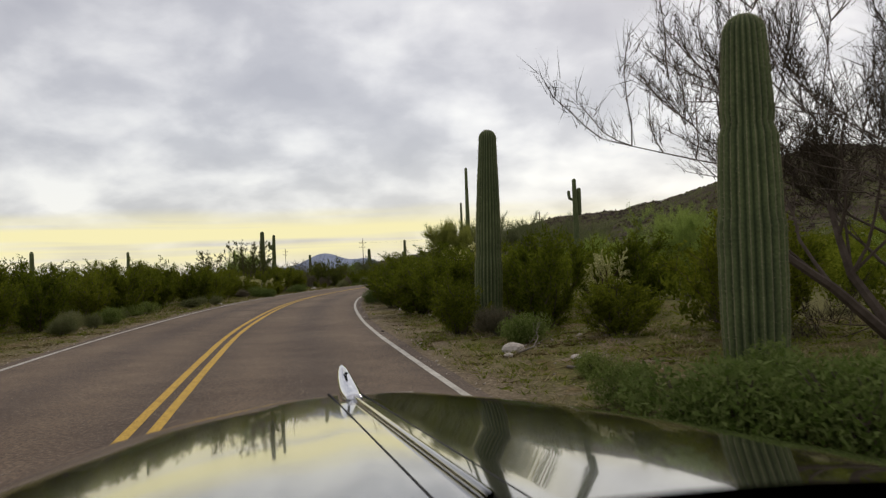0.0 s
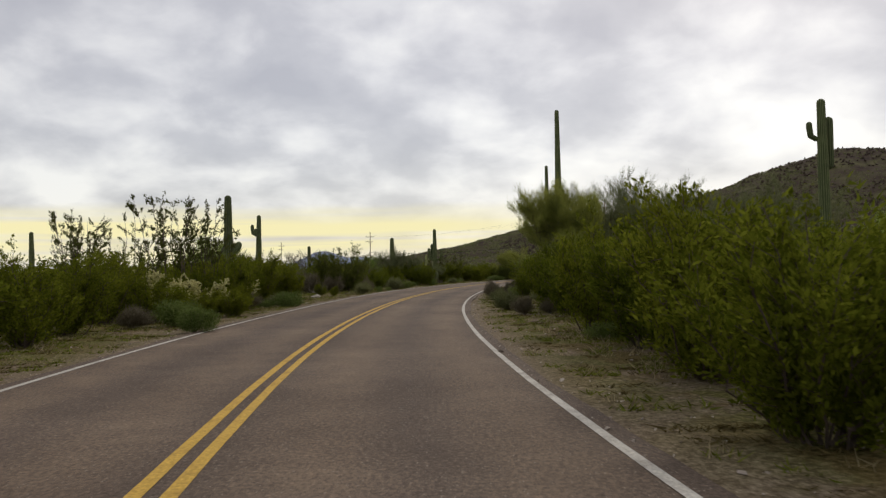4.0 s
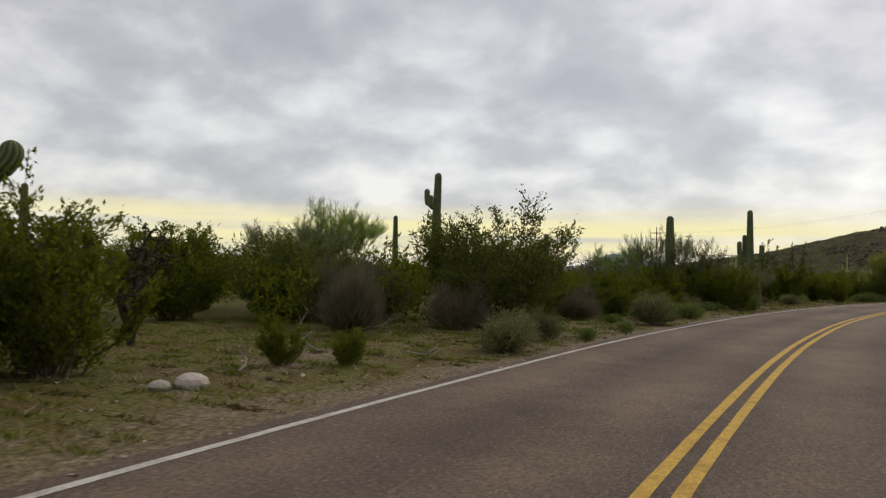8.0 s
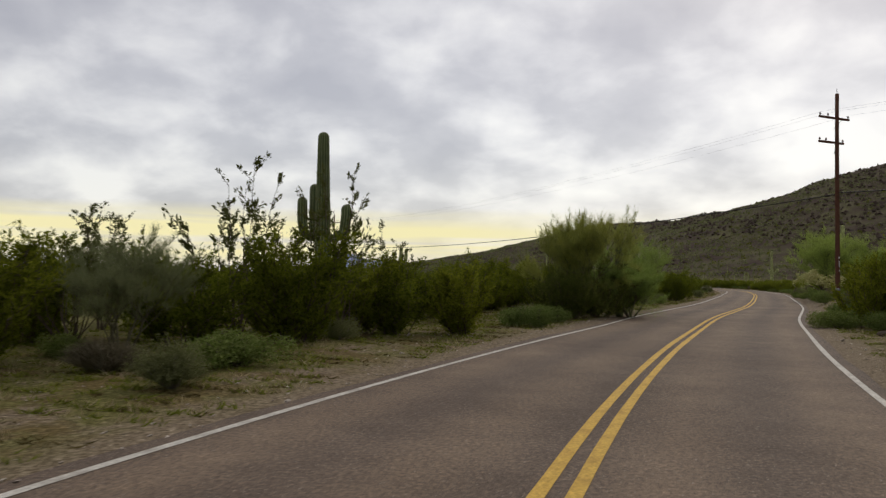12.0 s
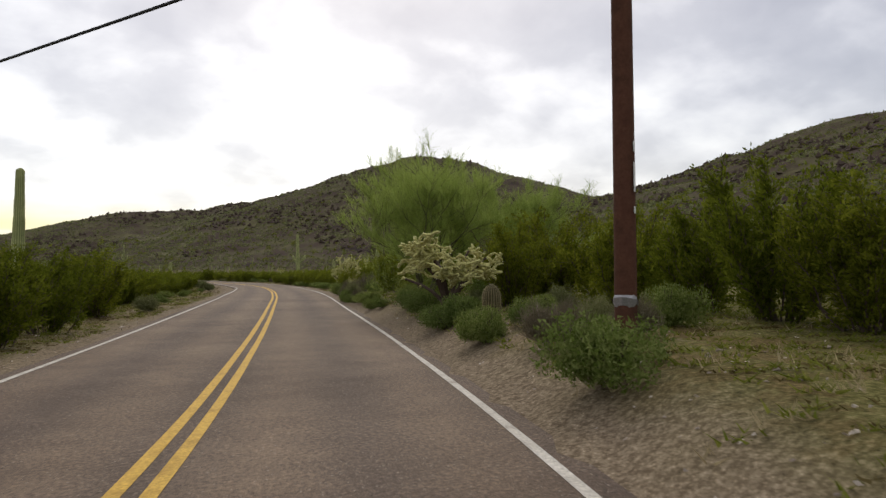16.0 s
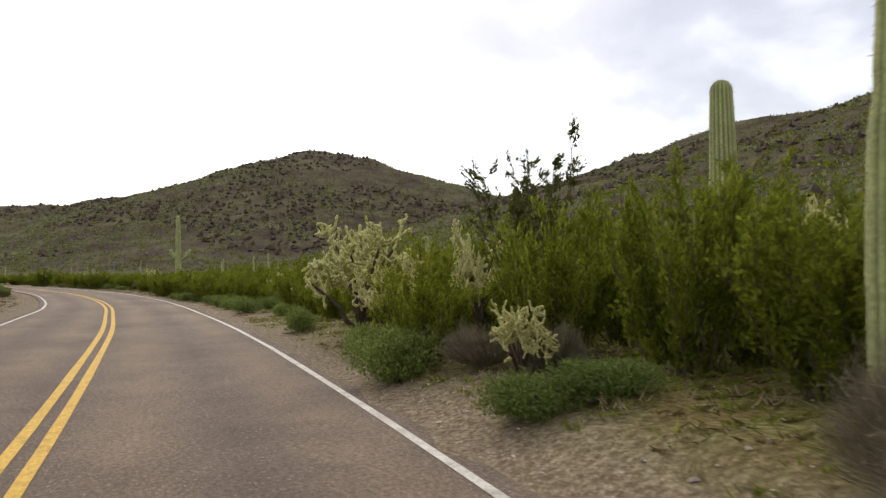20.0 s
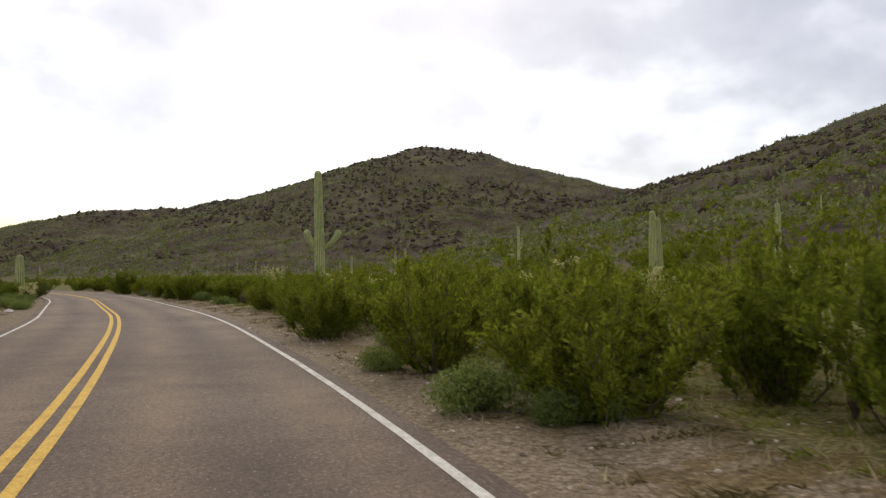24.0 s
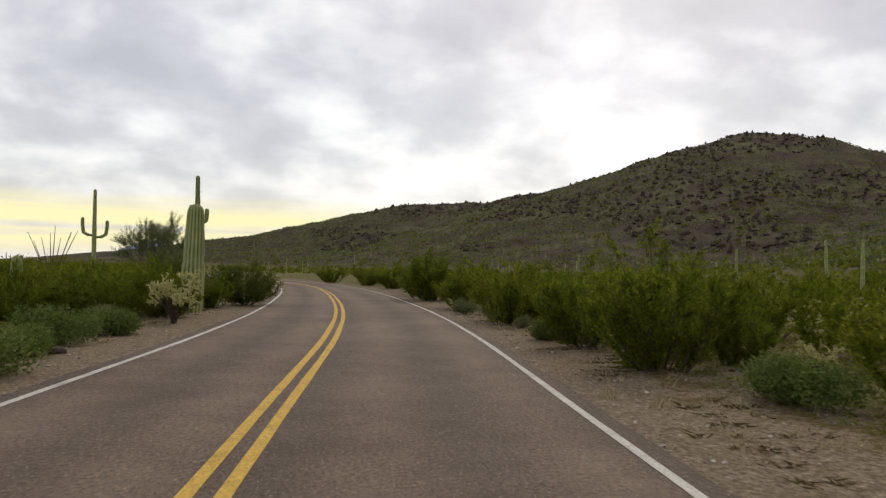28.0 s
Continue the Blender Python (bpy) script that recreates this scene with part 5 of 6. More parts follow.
planted("sage", [(19.3, 173.4, 0.75, 1.5)])
planted("cholla", [(22.9, 157.9, 1.9, 2.45)], "large golden spiny cholla with a forked dark trunk")
planted("barrel", [(21.8, 154.7, 0.66, 0.37), (20.8, 153.9, 0.41, 0.28)])
planted("palo", [(26.1, 164.2, 5.2, 5.0), (29.3, 163.4, 4.4, 4.6), (30.0, 168.6, 4.0, 4.2)], "spreading green palo verde tree beside the road")
# creosotes planted as the lighter bush; its leaf colour stands in for glare
planted("burro", [(29.6, 172.7, 2.0, 2.0), (30.6, 170.6, 2.1, 2.2), (33.2, 172.6, 2.4, 2.6), (31.2, 174.8, 2.0, 2.0), (35.4, 176.2, 2.2, 2.6)])
planted("palo_yellow", [(29.3, 169.7, 3.0, 2.6)], "yellow-green palo verde leaning over the verge")
planted("bare", [(34.9, 173.8, 5.4, 5.6)], "airy half-bare tree with spreading limbs behind a saguaro")
planted("bare", [(32.5, 176.7, 4.6, 2.6)], "half-bare grey-green tree with fine upswept twigs")
planted("dry", [(29.2, 176.5, 1.1, 1.7), (29.6, 177.6, 0.9, 1.3), (30.6, 178.0, 0.8, 1.3), (28.3, 173.7, 0.6, 0.95), (30.5, 177.2, 1.15, 1.6), (32.9, 183.4, 0.6, 1.2), (32.6, 182.0, 0.7, 1.1)])
planted("sage", [(28.8, 175.2, 1.0, 1.3)])
planted("brittle", [(25.5, 166.8, 0.4, 0.7), (25.3, 165.7, 0.35, 0.7), (25.9, 165.0, 0.55, 0.8), (25.6, 163.6, 0.42, 0.8), (26.7, 169.4, 0.5, 0.9), (27.2, 170.9, 0.4, 1.0), (27.7, 172.7, 0.38, 0.8), (28.4, 174.8, 0.6, 0.9), (31.4, 181.2, 0.42, 0.8), (27.5, 162.9, 0.7, 1.2), (24.6, 162.6, 0.4, 0.7), (32.5, 184.7, 0.74, 1.1), (31.9, 181.0, 0.36, 0.9), (33.6, 186.6, 0.5, 0.8), (27.4, 171.6, 0.4, 0.8), (35.9, 192.6, 0.6, 0.9), (29.9, 174.9, 0.5, 0.9)])
planted("cholla", [(35.2, 189.2, 2.45, 2.0), (35.0, 188.1, 1.7, 1.2), (35.3, 185.9, 2.15, 0.9), (32.2, 182.1, 0.85, 0.7), (34.6, 178.6, 2.9, 1.6), (43.4, 183.2, 2.9, 1.5)])
# creosote brush again as the lighter bush, windshield glare put into its leaf colour
planted("burro", [(34.2, 183.4, 2.0, 2.0), (33.9, 181.2, 2.2, 1.9), (35.2, 181.2, 2.2, 2.0), (36.6, 186.0, 1.9, 1.8), (36.9, 189.9, 2.2, 2.1), (33.2, 179.4, 1.7, 1.9), (36.6, 184.0, 2.2, 2.2), (37.4, 187.4, 2.2, 2.2), (38.4, 193.0, 1.8, 2.1), (33.6, 175.9, 1.7, 1.9), (38.8, 185.6, 2.2, 2.2), (36.6, 181.8, 2.1, 2.0), (33.2, 184.9, 1.5, 1.6), (38.6, 190.0, 2.0, 2.2), (36.0, 178.6, 2.0, 2.2)])
planted("tall", [(36.6, 185.5, 3.8, 2.2), (36.2, 185.9, 4.0, 2.2)])
# last bend
planted("brittle", [(39.9, 203.2, 0.58, 1.1), (41.6, 208.7, 0.58, 1.5), (41.0, 206.4, 0.48, 1.35), (43.0, 212.5, 0.48, 1.2), (42.4, 205.4, 0.6, 1.0), (43.5, 217.6, 0.55, 1.0), (44.2, 221.3, 0.42, 0.8), (43.9, 216.5, 0.4, 0.8), (46.4, 224.6, 0.35, 0.9), (51.1, 251.2, 0.5, 1.2), (52.0, 258.2, 0.58, 1.3), (41.5, 257.0, 0.6, 1.4), (41.6, 253.6, 0.5, 1.1), (42.0, 260.3, 0.7, 1.6), (42.1, 262.8, 0.55, 0.9), (42.2, 264.6, 0.75, 1.3), (41.0, 258.9, 0.6, 1.2), (40.6, 261.4, 0.7, 1.2), (42.2, 266.6, 0.6, 1.3), (51.7, 266.2, 0.5, 0.8), (53.0, 262.8, 0.5, 0.9)])
planted("dry", [(51.7, 249.5, 0.68, 0.95)])
planted("sage", [(38.6, 278.4, 0.78, 1.5), (42.0, 268.6, 0.62, 1.1), (51.6, 266.2, 0.5, 0.8), (52.0, 275.6, 0.68, 1.2)])
planted("burro", [(43.6, 207.9, 1.05, 1.4), (43.0, 206.0, 0.95, 1.5), (44.8, 206.0, 1.1, 1.4), (44.1, 208.4, 1.15, 1.6), (44.3, 210.2, 1.2, 1.7), (45.6, 211.0, 1.25, 1.7), (46.8, 209.8, 1.2, 1.7), (46.4, 213.4, 1.3, 1.8), (47.6, 212.0, 1.3, 1.8), (43.6, 211.3, 1.5, 2.2), (44.3, 216.6, 1.5, 2.3), (46.8, 216.3, 1.9, 2.0), (45.1, 218.3, 1.75, 1.9), (44.9, 220.6, 1.8, 2.3), (46.6, 218.9, 1.7, 2.0), (48.4, 217.6, 1.9, 2.2), (50.6, 217.3, 2.2, 2.0), (46.6, 222.8, 1.6, 2.0), (46.0, 227.2, 1.55, 2.2), (47.8, 229.8, 1.5, 2.1), (49.4, 232.4, 1.5, 2.0), (48.4, 225.0, 1.7, 2.0), (45.6, 214.0, 1.7, 2.0),
                     (50.4, 242.6, 1.35, 2.3), (51.8, 244.4, 1.4, 2.2), (52.6, 253.8, 1.5, 2.2), (54.6, 252.8, 1.3, 2.2), (56.6, 253.4, 1.3, 2.2), (51.9, 261.3, 1.95, 2.6), (57.3, 266.6, 1.6, 2.6), (48.0, 233.6, 1.3, 1.7), (48.9, 235.4, 1.3, 1.7), (49.4, 237.9, 1.15, 1.6), (51.4, 239.6, 1.3, 1.8), (46.9, 228.9, 1.3, 1.6), (50.4, 235.0, 1.3, 1.8), (53.4, 257.6, 1.6, 2.2), (52.4, 271.4, 1.8, 2.8), (53.0, 287.0, 2.4, 4.0), (53.0, 279.4, 1.8, 2.6), (52.0, 264.6, 1.6, 2.2), (54.6, 248.6, 1.3, 1.8)])
planted("cholla", [(56.4, 257.9, 2.25, 1.3), (64.1, 263.2, 1.1, 1.2), (65.6, 262.0, 1.1, 1.1), (85.0, 261.0, 2.0, 2.3), (88.0, 264.0, 1.9, 2.1), (44.0, 206.8, 1.05, 0.85), (45.9, 212.6, 1.25, 0.6), (45.0, 209.2, 1.0, 0.55), (45.5, 208.6, 1.0, 0.55), (46.0, 215.0, 1.2, 0.5), (52.5, 219.2, 1.05, 1.1), (53.9, 260.2, 0.55, 0.6), (58.2, 236.5, 1.55, 1.7), (43.3, 269.9, 1.35, 1.15), (57.8, 227.6, 1.7, 1.4), (53.7, 220.0, 1.2, 1.0), (55.6, 213.2, 1.35, 2.0), (51.6, 212.4, 1.2, 1.3), (57.5, 222.0, 1.7, 1.6), (60.4, 257.0, 1.5, 1.6), (57.0, 260.0, 1.1, 1.2)])
planted("bare_green", [(37.7, 300.0, 4.9, 5.2)])
planted("burro", [(42.7, 272.2, 1.45, 2.0), (41.8, 270.8, 1.1, 1.8), (40.6, 272.4, 1.3, 2.0), (42.3, 273.2, 1.2, 1.8), (39.6, 274.6, 1.4, 2.2), (43.4, 277.4, 1.15, 1.6), (41.0, 277.5, 1.5, 2.2), (44.6, 283.6, 1.0, 1.4), (39.4, 270.2, 1.0, 1.7), (38.3, 267.2, 0.95, 1.6), (37.4, 271.8, 1.2, 2.0)])
planted("burro", [(53.4, 293.0, 1.6, 3.0), (54.6, 300.0, 1.7, 3.2), (54.0, 308.0, 1.7, 3.2), (52.6, 317.0, 1.7, 3.4), (50.0, 327.0, 1.8, 3.4), (58.0, 296.0, 1.8, 3.2), (59.0, 306.0, 1.8, 3.4), (57.0, 316.0, 1.8, 3.4), (54.4, 327.0, 1.8, 3.4)], "broad rounded green bush at the far road bend")
planted("mesquite", [(44.4, 279.6, 1.7, 2.6), (41.6, 281.0, 1.9, 3.0)], "dense dark green bush beside the road bend")


def ocotillo(x, y, h, seed):
    r = random.Random(seed)
    root = new("ocotillo")
    for k in range(9):
        a, lean = 0.7 * k + r.uniform(-0.2, 0.2), r.uniform(0.15, 0.5)
        g = Geo()
        top = h * r.uniform(0.75, 1.0)
        g.tube([(0.03 * math.cos(a) + lean * top * u**1.3 * math.cos(a), 0.03 * math.sin(a) + lean * top * u**1.3 * math.sin(a), -0.05 + top * u) for u in (0, 0.25, 0.5, 0.75, 1.0)], [0.03, 0.026, 0.022, 0.017, 0.01], 6)
        part("cane", g.mesh("cane", M_BARK, True), root)
    root.matrix_world = Matrix.Translation((x, y, gz(x, y)))
    tagged(root, "spindly ocotillo with splayed grey-green canes over scrub", "ocotillo")


ocotillo(35.5, 286.8, 3.1, 61)
saguaro(4.9, 136.4, 3.6, 0.17, [(2.9, 100, 0.36, 0.35, 0.13)], 34, "slim saguaro with a stub arm behind a palo verde", ribs=14)


# ---- utility poles and wires ----
def tapered(bm_z0, bm_z1, r0, r1, sides=14):
    g = Geo()
    n = 7
    g.tube([(0.01 * math.sin(i), 0, bm_z0 + (bm_z1 - bm_z0) * i / n) for i in range(n + 1)], [r0 + (r1 - r0) * i / n for i in range(n + 1)], sides)
    return g


def insulator(parent, x, z, y=0.0):
    g = Geo()
    g.tube([(x, y, z), (x, y, z + 0.05), (x, y, z + 0.06), (x, y, z + 0.1), (x, y, z + 0.12), (x, y, z + 0.17)], [0.02, 0.025, 0.06, 0.055, 0.035, 0.03], 8)
    return part("insulator", g.mesh("insulator", M_PORCELAIN, True), parent, "brown porcelain insulator")


def utility_pole(x, y, height, turn, label, tags=False):
    root = new("utility_pole")
    part("shaft", tapered(-0.5, height, 0.132, 0.1).mesh("shaft", M_POLE, True), root)
    part("pin", tapered(height, height + 0.3, 0.02, 0.015, 6).mesh("pin", M_METAL), root)
    for z, half, sh in ((height - 1.35, 1.2, 0.0), (height - 2.75, 1.0, -0.25)):
        arm = part("crossarm", bm_mesh("crossarm", box_bm((2 * half, 0.1, 0.12), (sh, 0.17, z), 0.012), M_POLE), root)
        for xx in (-half + 0.08, -half * 0.42, half - 0.08):
            insulator(arm, xx + sh, z + 0.06, 0.17)
        g = Geo()
        g.tube([(half * 0.55 + sh, 0.22, z - 0.05), (0.0, 0.2, z - 0.62)], [0.018, 0.018], 5)
        part("brace", g.mesh("brace", M_METAL), root)
    if tags:
        for z, hh in ((2.0, 0.34), (2.35, 0.12), (1.62, 0.08)):
            part("tag", bm_mesh("tag", box_bm((0.055, 0.006, hh), (-0.03, -0.134, z), 0.002), M_TAG), root, "small pale aluminium tag")
        part("collar", tapered(0.55, 0.6, 0.138, 0.138).mesh("collar", M_METAL), root)
    root.matrix_world = Matrix.Translation((x, y, gz(x, y))) @ Matrix.Rotation(radians(turn), 4, "Z")
    return tagged(root, label, "utility pole", "utility poles")


POLES = [(19.5, 149.03, 11.6), (-25.85, 241.7, 12.4), (62.0, 62.0, 12.0), (-70.0, 332.0, 13.5)]
for i, (x, y, h) in enumerate(POLES):
    utility_pole(x, y, h, 26 if i != 1 else 20, "reddish-brown wooden utility pole with two crossarms" + (" and metal tags" if i == 0 else ""), i == 0)


def wire(a, b, sag, r=0.012, name="overhead_wire"):
    g = Geo()
    pts = []
    for i in range(25):
        u = i / 24
        p = Vector(a).lerp(Vector(b), u)
        pts.append((p.x, p.y, p.z - sag * 4 * u * (1 - u)))
    g.tube(pts, [r] * 25, 5)
    tagged(new(name, g.mesh(name, M_CABLE)), "thin black overhead wire strung between poles", "wire", "overhead wires")


def strung(p, q, offset, zoff, sag, r=0.012):
    dx, dy = math.cos(radians(26)), math.sin(radians(26))
    a = (p[0] + offset * dx, p[1] + offset * dy, gz(p[0], p[1]) + p[2] + zoff)
    b = (q[0] + offset * dx, q[1] + offset * dy, gz(q[0], q[1]) + q[2] + zoff)
    wire(a, b, sag, r)


for off in (-1.12, -0.5, 1.12):
    strung(POLES[0], POLES[1], off, -1.1, 1.6, 0.0035)
    strung(POLES[0], POLES[2], off, -1.1, 1.6, 0.0035)
strung(POLES[0], POLES[1], 0, -5.68, 1.35, 0.03)
strung(POLES[0], POLES[2], 0, -5.6, 1.2, 0.03)


# ---- loose stones and wood ----
def stone(x, y, s, seed, label="pale rounded stone lying on the verge", flat=0.6):
    r = random.Random(seed)
    bm = bmesh.new()
    bmesh.ops.create_icosphere(bm, subdivisions=2, radius=s)
    for v in bm.verts:
        v.co *= 1 + 0.22 * noise.noise(v.co * (2.2 / s) + Vector((seed * 3.1, 0, 0)))
        v.co.z *= flat
    ob = new("stone", bm_mesh("stone", bm, M_ROCK))
    ob.matrix_world = Matrix.Translation((x, y, gz(x, y) + s * flat * 0.45)) @ Matrix.Rotation(r.uniform(0, 6.28), 4, "Z")
    return tagged(ob, label, "stone", "roadside stones")


for i, (x, y, s) in enumerate([(-13.4, 75.6, 0.13), (-13.2, 75.9, 0.2), (-1.6, 28.5, 0.16), (20.6, 153.6, 0.13), (20.9, 153.4, 0.07), (41.6, 203.3, 0.11), (41.9, 203.5, 0.08), (16.2, 140.6, 0.14),
                               (1.14, 13.0, 0.2), (2.0, 11.6, 0.09), (1.0, 12.2, 0.08), (-12.4, 41.4, 0.12), (51.8, 256.0, 0.12), (41.0, 250.4, 0.2), (40.4, 251.2, 0.16), (39.8, 249.6, 0.14)]):
    stone(x, y, s, i)
for i, (x, y, s) in enumerate([(42.0, 262.6, 0.22), (42.5, 263.3, 0.16), (10.5, 127.8, 0.17)]):
    stone(x, y, s, 30 + i, "dark reddish-brown rock lying on the verge").data.materials[0] = M_ROCK_DARK


def fallen_branch(x, y, ln, seed, label="bleached dead branch lying on the ground"):
    r = random.Random(seed)
    ob = new("dead_branch")

    def limb(p, d, l, rad, lev):
        pts, rr = [p], [rad]
        for k in range(4):
            d = (d + Vector((r.gauss(0, 0.25), r.gauss(0, 0.25), r.gauss(0.02, 0.2)))).normalized()
            p = p + d * l / 4
            p.z = max(p.z, 0.01)
            pts.append(p)
            rr.append(rad * (1 - 0.18 * (k + 1)))
        g = Geo()
        g.tube(pts, rr, 5)
        part("limb" if lev else "stem", g.mesh("limb", M_DEAD, True), ob)
        if lev < 2:
            for _ in range(3):
                limb(r.choice(pts[1:]).copy(), (d + Vector((r.gauss(0, 0.7), r.gauss(0, 0.7), r.gauss(0.2, 0.4)))).normalized(), l * 0.55, rr[2] * 0.7, lev + 1)

    a = r.uniform(0, 6.28)
    limb(Vector((0, 0, 0.03)), Vector((math.cos(a), math.sin(a), 0.25)), ln * 0.8, 0.024, 0)
    ob.location = (x, y, gz(x, y))
    tagged(ob, label, "branch", "dead branches")


for i, (x, y, ln) in enumerate([(-13.6, 79.4, 1.4), (-13.3, 76.9, 0.9), (1.7, 10.7, 0.6), (-8.8, 100.0, 0.9), (-12.6, 80.6, 1.2), (1.2, 12.6, 0.9), (-16.4, 41.7, 1.2), (0.0, 24.6, 1.0), (44.0, 208.0, 0.8), (-14.5, 82.0, 1.1)]):
    fallen_branch(x, y, ln, 50 + i)


# ---- fill between the placed plants ----
CELLS = collections.defaultdict(list)
KNOWN = [0]


def clear(x, y, w):
    """Whether no plant stands there yet; looks only at the cells around."""
    for a, b, c in TAKEN[KNOWN[0]:]:
        CELLS[int(a // 4), int(b // 4)].append((a, b, c))
    KNOWN[0] = len(TAKEN)
    i, j = int(x // 4), int(y // 4)
    near = (t for p in (i - 1, i, i + 1) for q in (j - 1, j, j + 1) for t in CELLS[p, q])
    return all((x - a) ** 2 + (y - b) ** 2 > (0.8 * (w * 0.5 + c)) ** 2 for a, b, c in near)


def along(s, lat):
    """The place at s metres along the road's line and lat metres to its right."""
    i = min(len(LINE) - 1, max(0, int(s / 0.5)))
    p = LINE[i] + RIGHT[i] * lat
    return float(p[0]), float(p[1])


S_0 = 68.0  # road length behind the start


# clearings: side, y from, y to, lateral reach kept free of tall bushes
OPEN = [(-1, 93, 103.5, 10.5), (1, 142, 151, 8.8), (1, -10, 24, 9.0), (1, 58, 84, 7.6), (-1, 74, 82, 11.5), (-1, 110, 121, 7.6), (1, 126, 139, 8.6), (1, 150, 162, 9.0), (1, 204, 212, 7.2), (1, 244, 257, 8.0), (-1, 240, 280, 7.4), (-1, 126, 134, 7.6)]


def is_open(side, y, lat):
    return any(s == side and a < y < b and lat < far for s, a, b, far in OPEN)


def usual_height(side, y):
    """How tall the roadside creosote stands there."""
    return float(np.interp(y, [0, 40, 60, 140, 165, 205, 300], [1.9, 2.3, 2.2, 2.1, 1.85, 1.5, 1.5] if side > 0 else [1.9, 2.2, 2.15, 1.95, 1.9, 1.45, 1.4]))


def fill():
    r = random.Random(11)
    count = 0
    # a hedge of single bushes along both verges
    for first, step in ((6.3, 1.7), (8.3, 2.5)):
        for side in (-1, 1):
            s = S_0 - 3
            while s < S_0 + 292:
                s += step * r.uniform(0.7, 1.3)
                lat = first + abs(r.gauss(0, 0.55)) + (0.5 if side < 0 else 0.0)
                x, y = along(s, side * lat)
                if is_open(side, y, lat) or r.random() < 0.1 or count > 212:
                    continue
                h = usual_height(side, y) * r.uniform(0.72, 1.12)
                w = h * r.uniform(1.0, 1.3)
                if clear(x, y, w * 0.75):
                    kind = "burro" if y > 196 + r.uniform(-6, 6) else "creosote"
                    plant(kind, x, y, h / BASE[kind][0], w / BASE[kind][1])
                    TAKEN.append((x, y, w * 0.42))
                    count += 1
    # other sorts here and there
    limits = {"brittle": 46, "sage": 40, "cholla": 34, "tall": 12, "palo": 10, "dry": 18}
    for kind, limit in limits.items():
        made = 0
        for _ in range(400):
            s, side = r.uniform(S_0 - 2, S_0 + 290), r.choice((-1, 1))
            lat = r.uniform(4.9, 6.6) if kind in ("brittle", "sage", "dry") else 8 + 16 * r.random() ** 1.4
            x, y = along(s, side * lat)
            if made >= limit or (lat < 7 and side > 0 and 236 < y < 262) or (kind in ("palo", "tall") and (y > 136 or lat < 13 or (side < 0 and 45 < y < 112))) or (kind == "cholla" and y < 150 and r.random() < 0.6):
                continue
            if side < 0 and 74 < y < 80:
                continue
            h0, w0 = BASE[kind]
            f = r.uniform(0.45, 0.95) if kind in ("brittle", "sage", "dry") else r.uniform(0.75, 1.1) if kind != "palo" else r.uniform(0.6, 0.85)
            if clear(x, y, w0 * f * (1.0 if lat < 7 else 0.5)):
                wide = r.uniform(0.9, 1.2)
                if kind == "cholla" and side > 0 and y > 258:
                    f *= 0.5  # young ones only, by the last bend
                plant(kind, x, y, f, f * wide)
                TAKEN.append((x, y, w0 * f * 0.45))
                made += 1


fill()


def scrub(name, spots, size, per, leaf, mat, label, category):
    """Many clumps too far to count, as one mesh. spots: rows of (x, y, scale)."""
    rng = np.random.RandomState(9)
    g = Geo()
    sp = np.array(spots)
    z = sheet_z(sp[:, 0], sp[:, 1]) - 0.1
    n = len(sp)
    d = rng.normal(size=(n, per, 3))
    d /= np.linalg.norm(d, axis=2, keepdims=True)
    d[..., 2] = np.abs(d[..., 2])
    d *= rng.uniform(0.35, 1.0, (n, per, 1)) ** 0.6 * np.array([size[1] * 0.5, size[1] * 0.5, size[0]])
    c = d * sp[:, None, 2:3] + np.stack([sp[:, 0], sp[:, 1], z], 1)[:, None]
    g.leaves(c.reshape(-1, 3), (rng.uniform(0.6, 1.3, (n, per)) * leaf * sp[:, 2:3]).ravel(), rng, 1.4)
    tagged(new(name, g.mesh(name, mat)), label, category, kind="stuff")


def far_fields():
    r = random.Random(21)
    rng = np.random.RandomState(22)
    g = Geo()
    cen, size, n = [], [], 0
    while n < 2300:
        s, side = r.uniform(S_0 - 6, S_0 + 330), r.choice((-1, 1))
        lat = 8.6 + 44 * r.random() ** 1.6
        x, y = along(s, side * lat)
        if is_open(side, y, lat) or abs(lateral(x, y)[0]) < 8.6 or not clear(x, y, 0.9):
            continue
        n += 1
        f = usual_height(side, y) / 1.8 * r.uniform(0.75, 1.15)
        c = CREO_MADE[r.randrange(6)][3]
        k = 620 if lat < 19 else 300
        c = c[rng.choice(len(c), k, False)] * f
        a = r.uniform(0, 6.28)
        q = np.stack([c[:, 0] * math.cos(a) - c[:, 1] * math.sin(a) + x, c[:, 0] * math.sin(a) + c[:, 1] * math.cos(a) + y, c[:, 2] + gz(x, y)], 1)
        cen.append(q)
        size.append(np.full(k, 0.17 if lat < 19 else 0.26))
    at, ln = np.concatenate(cen), np.concatenate(size)
    d = rng.normal(size=at.shape) * 0.6 + (0, 0, 0.55)
    d *= (ln * rng.uniform(0.6, 1.4, len(ln)))[:, None] / np.linalg.norm(d, axis=1, keepdims=True)
    g.blades(at, at + d, ln * 0.2, rng)
    tagged(new("scrub_bushes", g.mesh("scrub_bushes", M_CREO)), "dense green creosote scrub behind the roadside bushes", "bushes", kind="stuff")
    far = []
    while len(far) < 12500:
        az, d = radians(r.uniform(-110, 110)), 45 + 640 * r.random() ** 1.5
        x, y = 15 + d * math.sin(az), 110 + d * math.cos(az)
        if abs(lateral(x, y)[0]) > 40:
            far.append((x, y, r.uniform(0.7, 1.4)))
    scrub("distant_scrub", far, (1.6, 3.0), 26, 0.44, M_FAR, "dense olive scrub covering the far plain", "bushes")


far_fields()


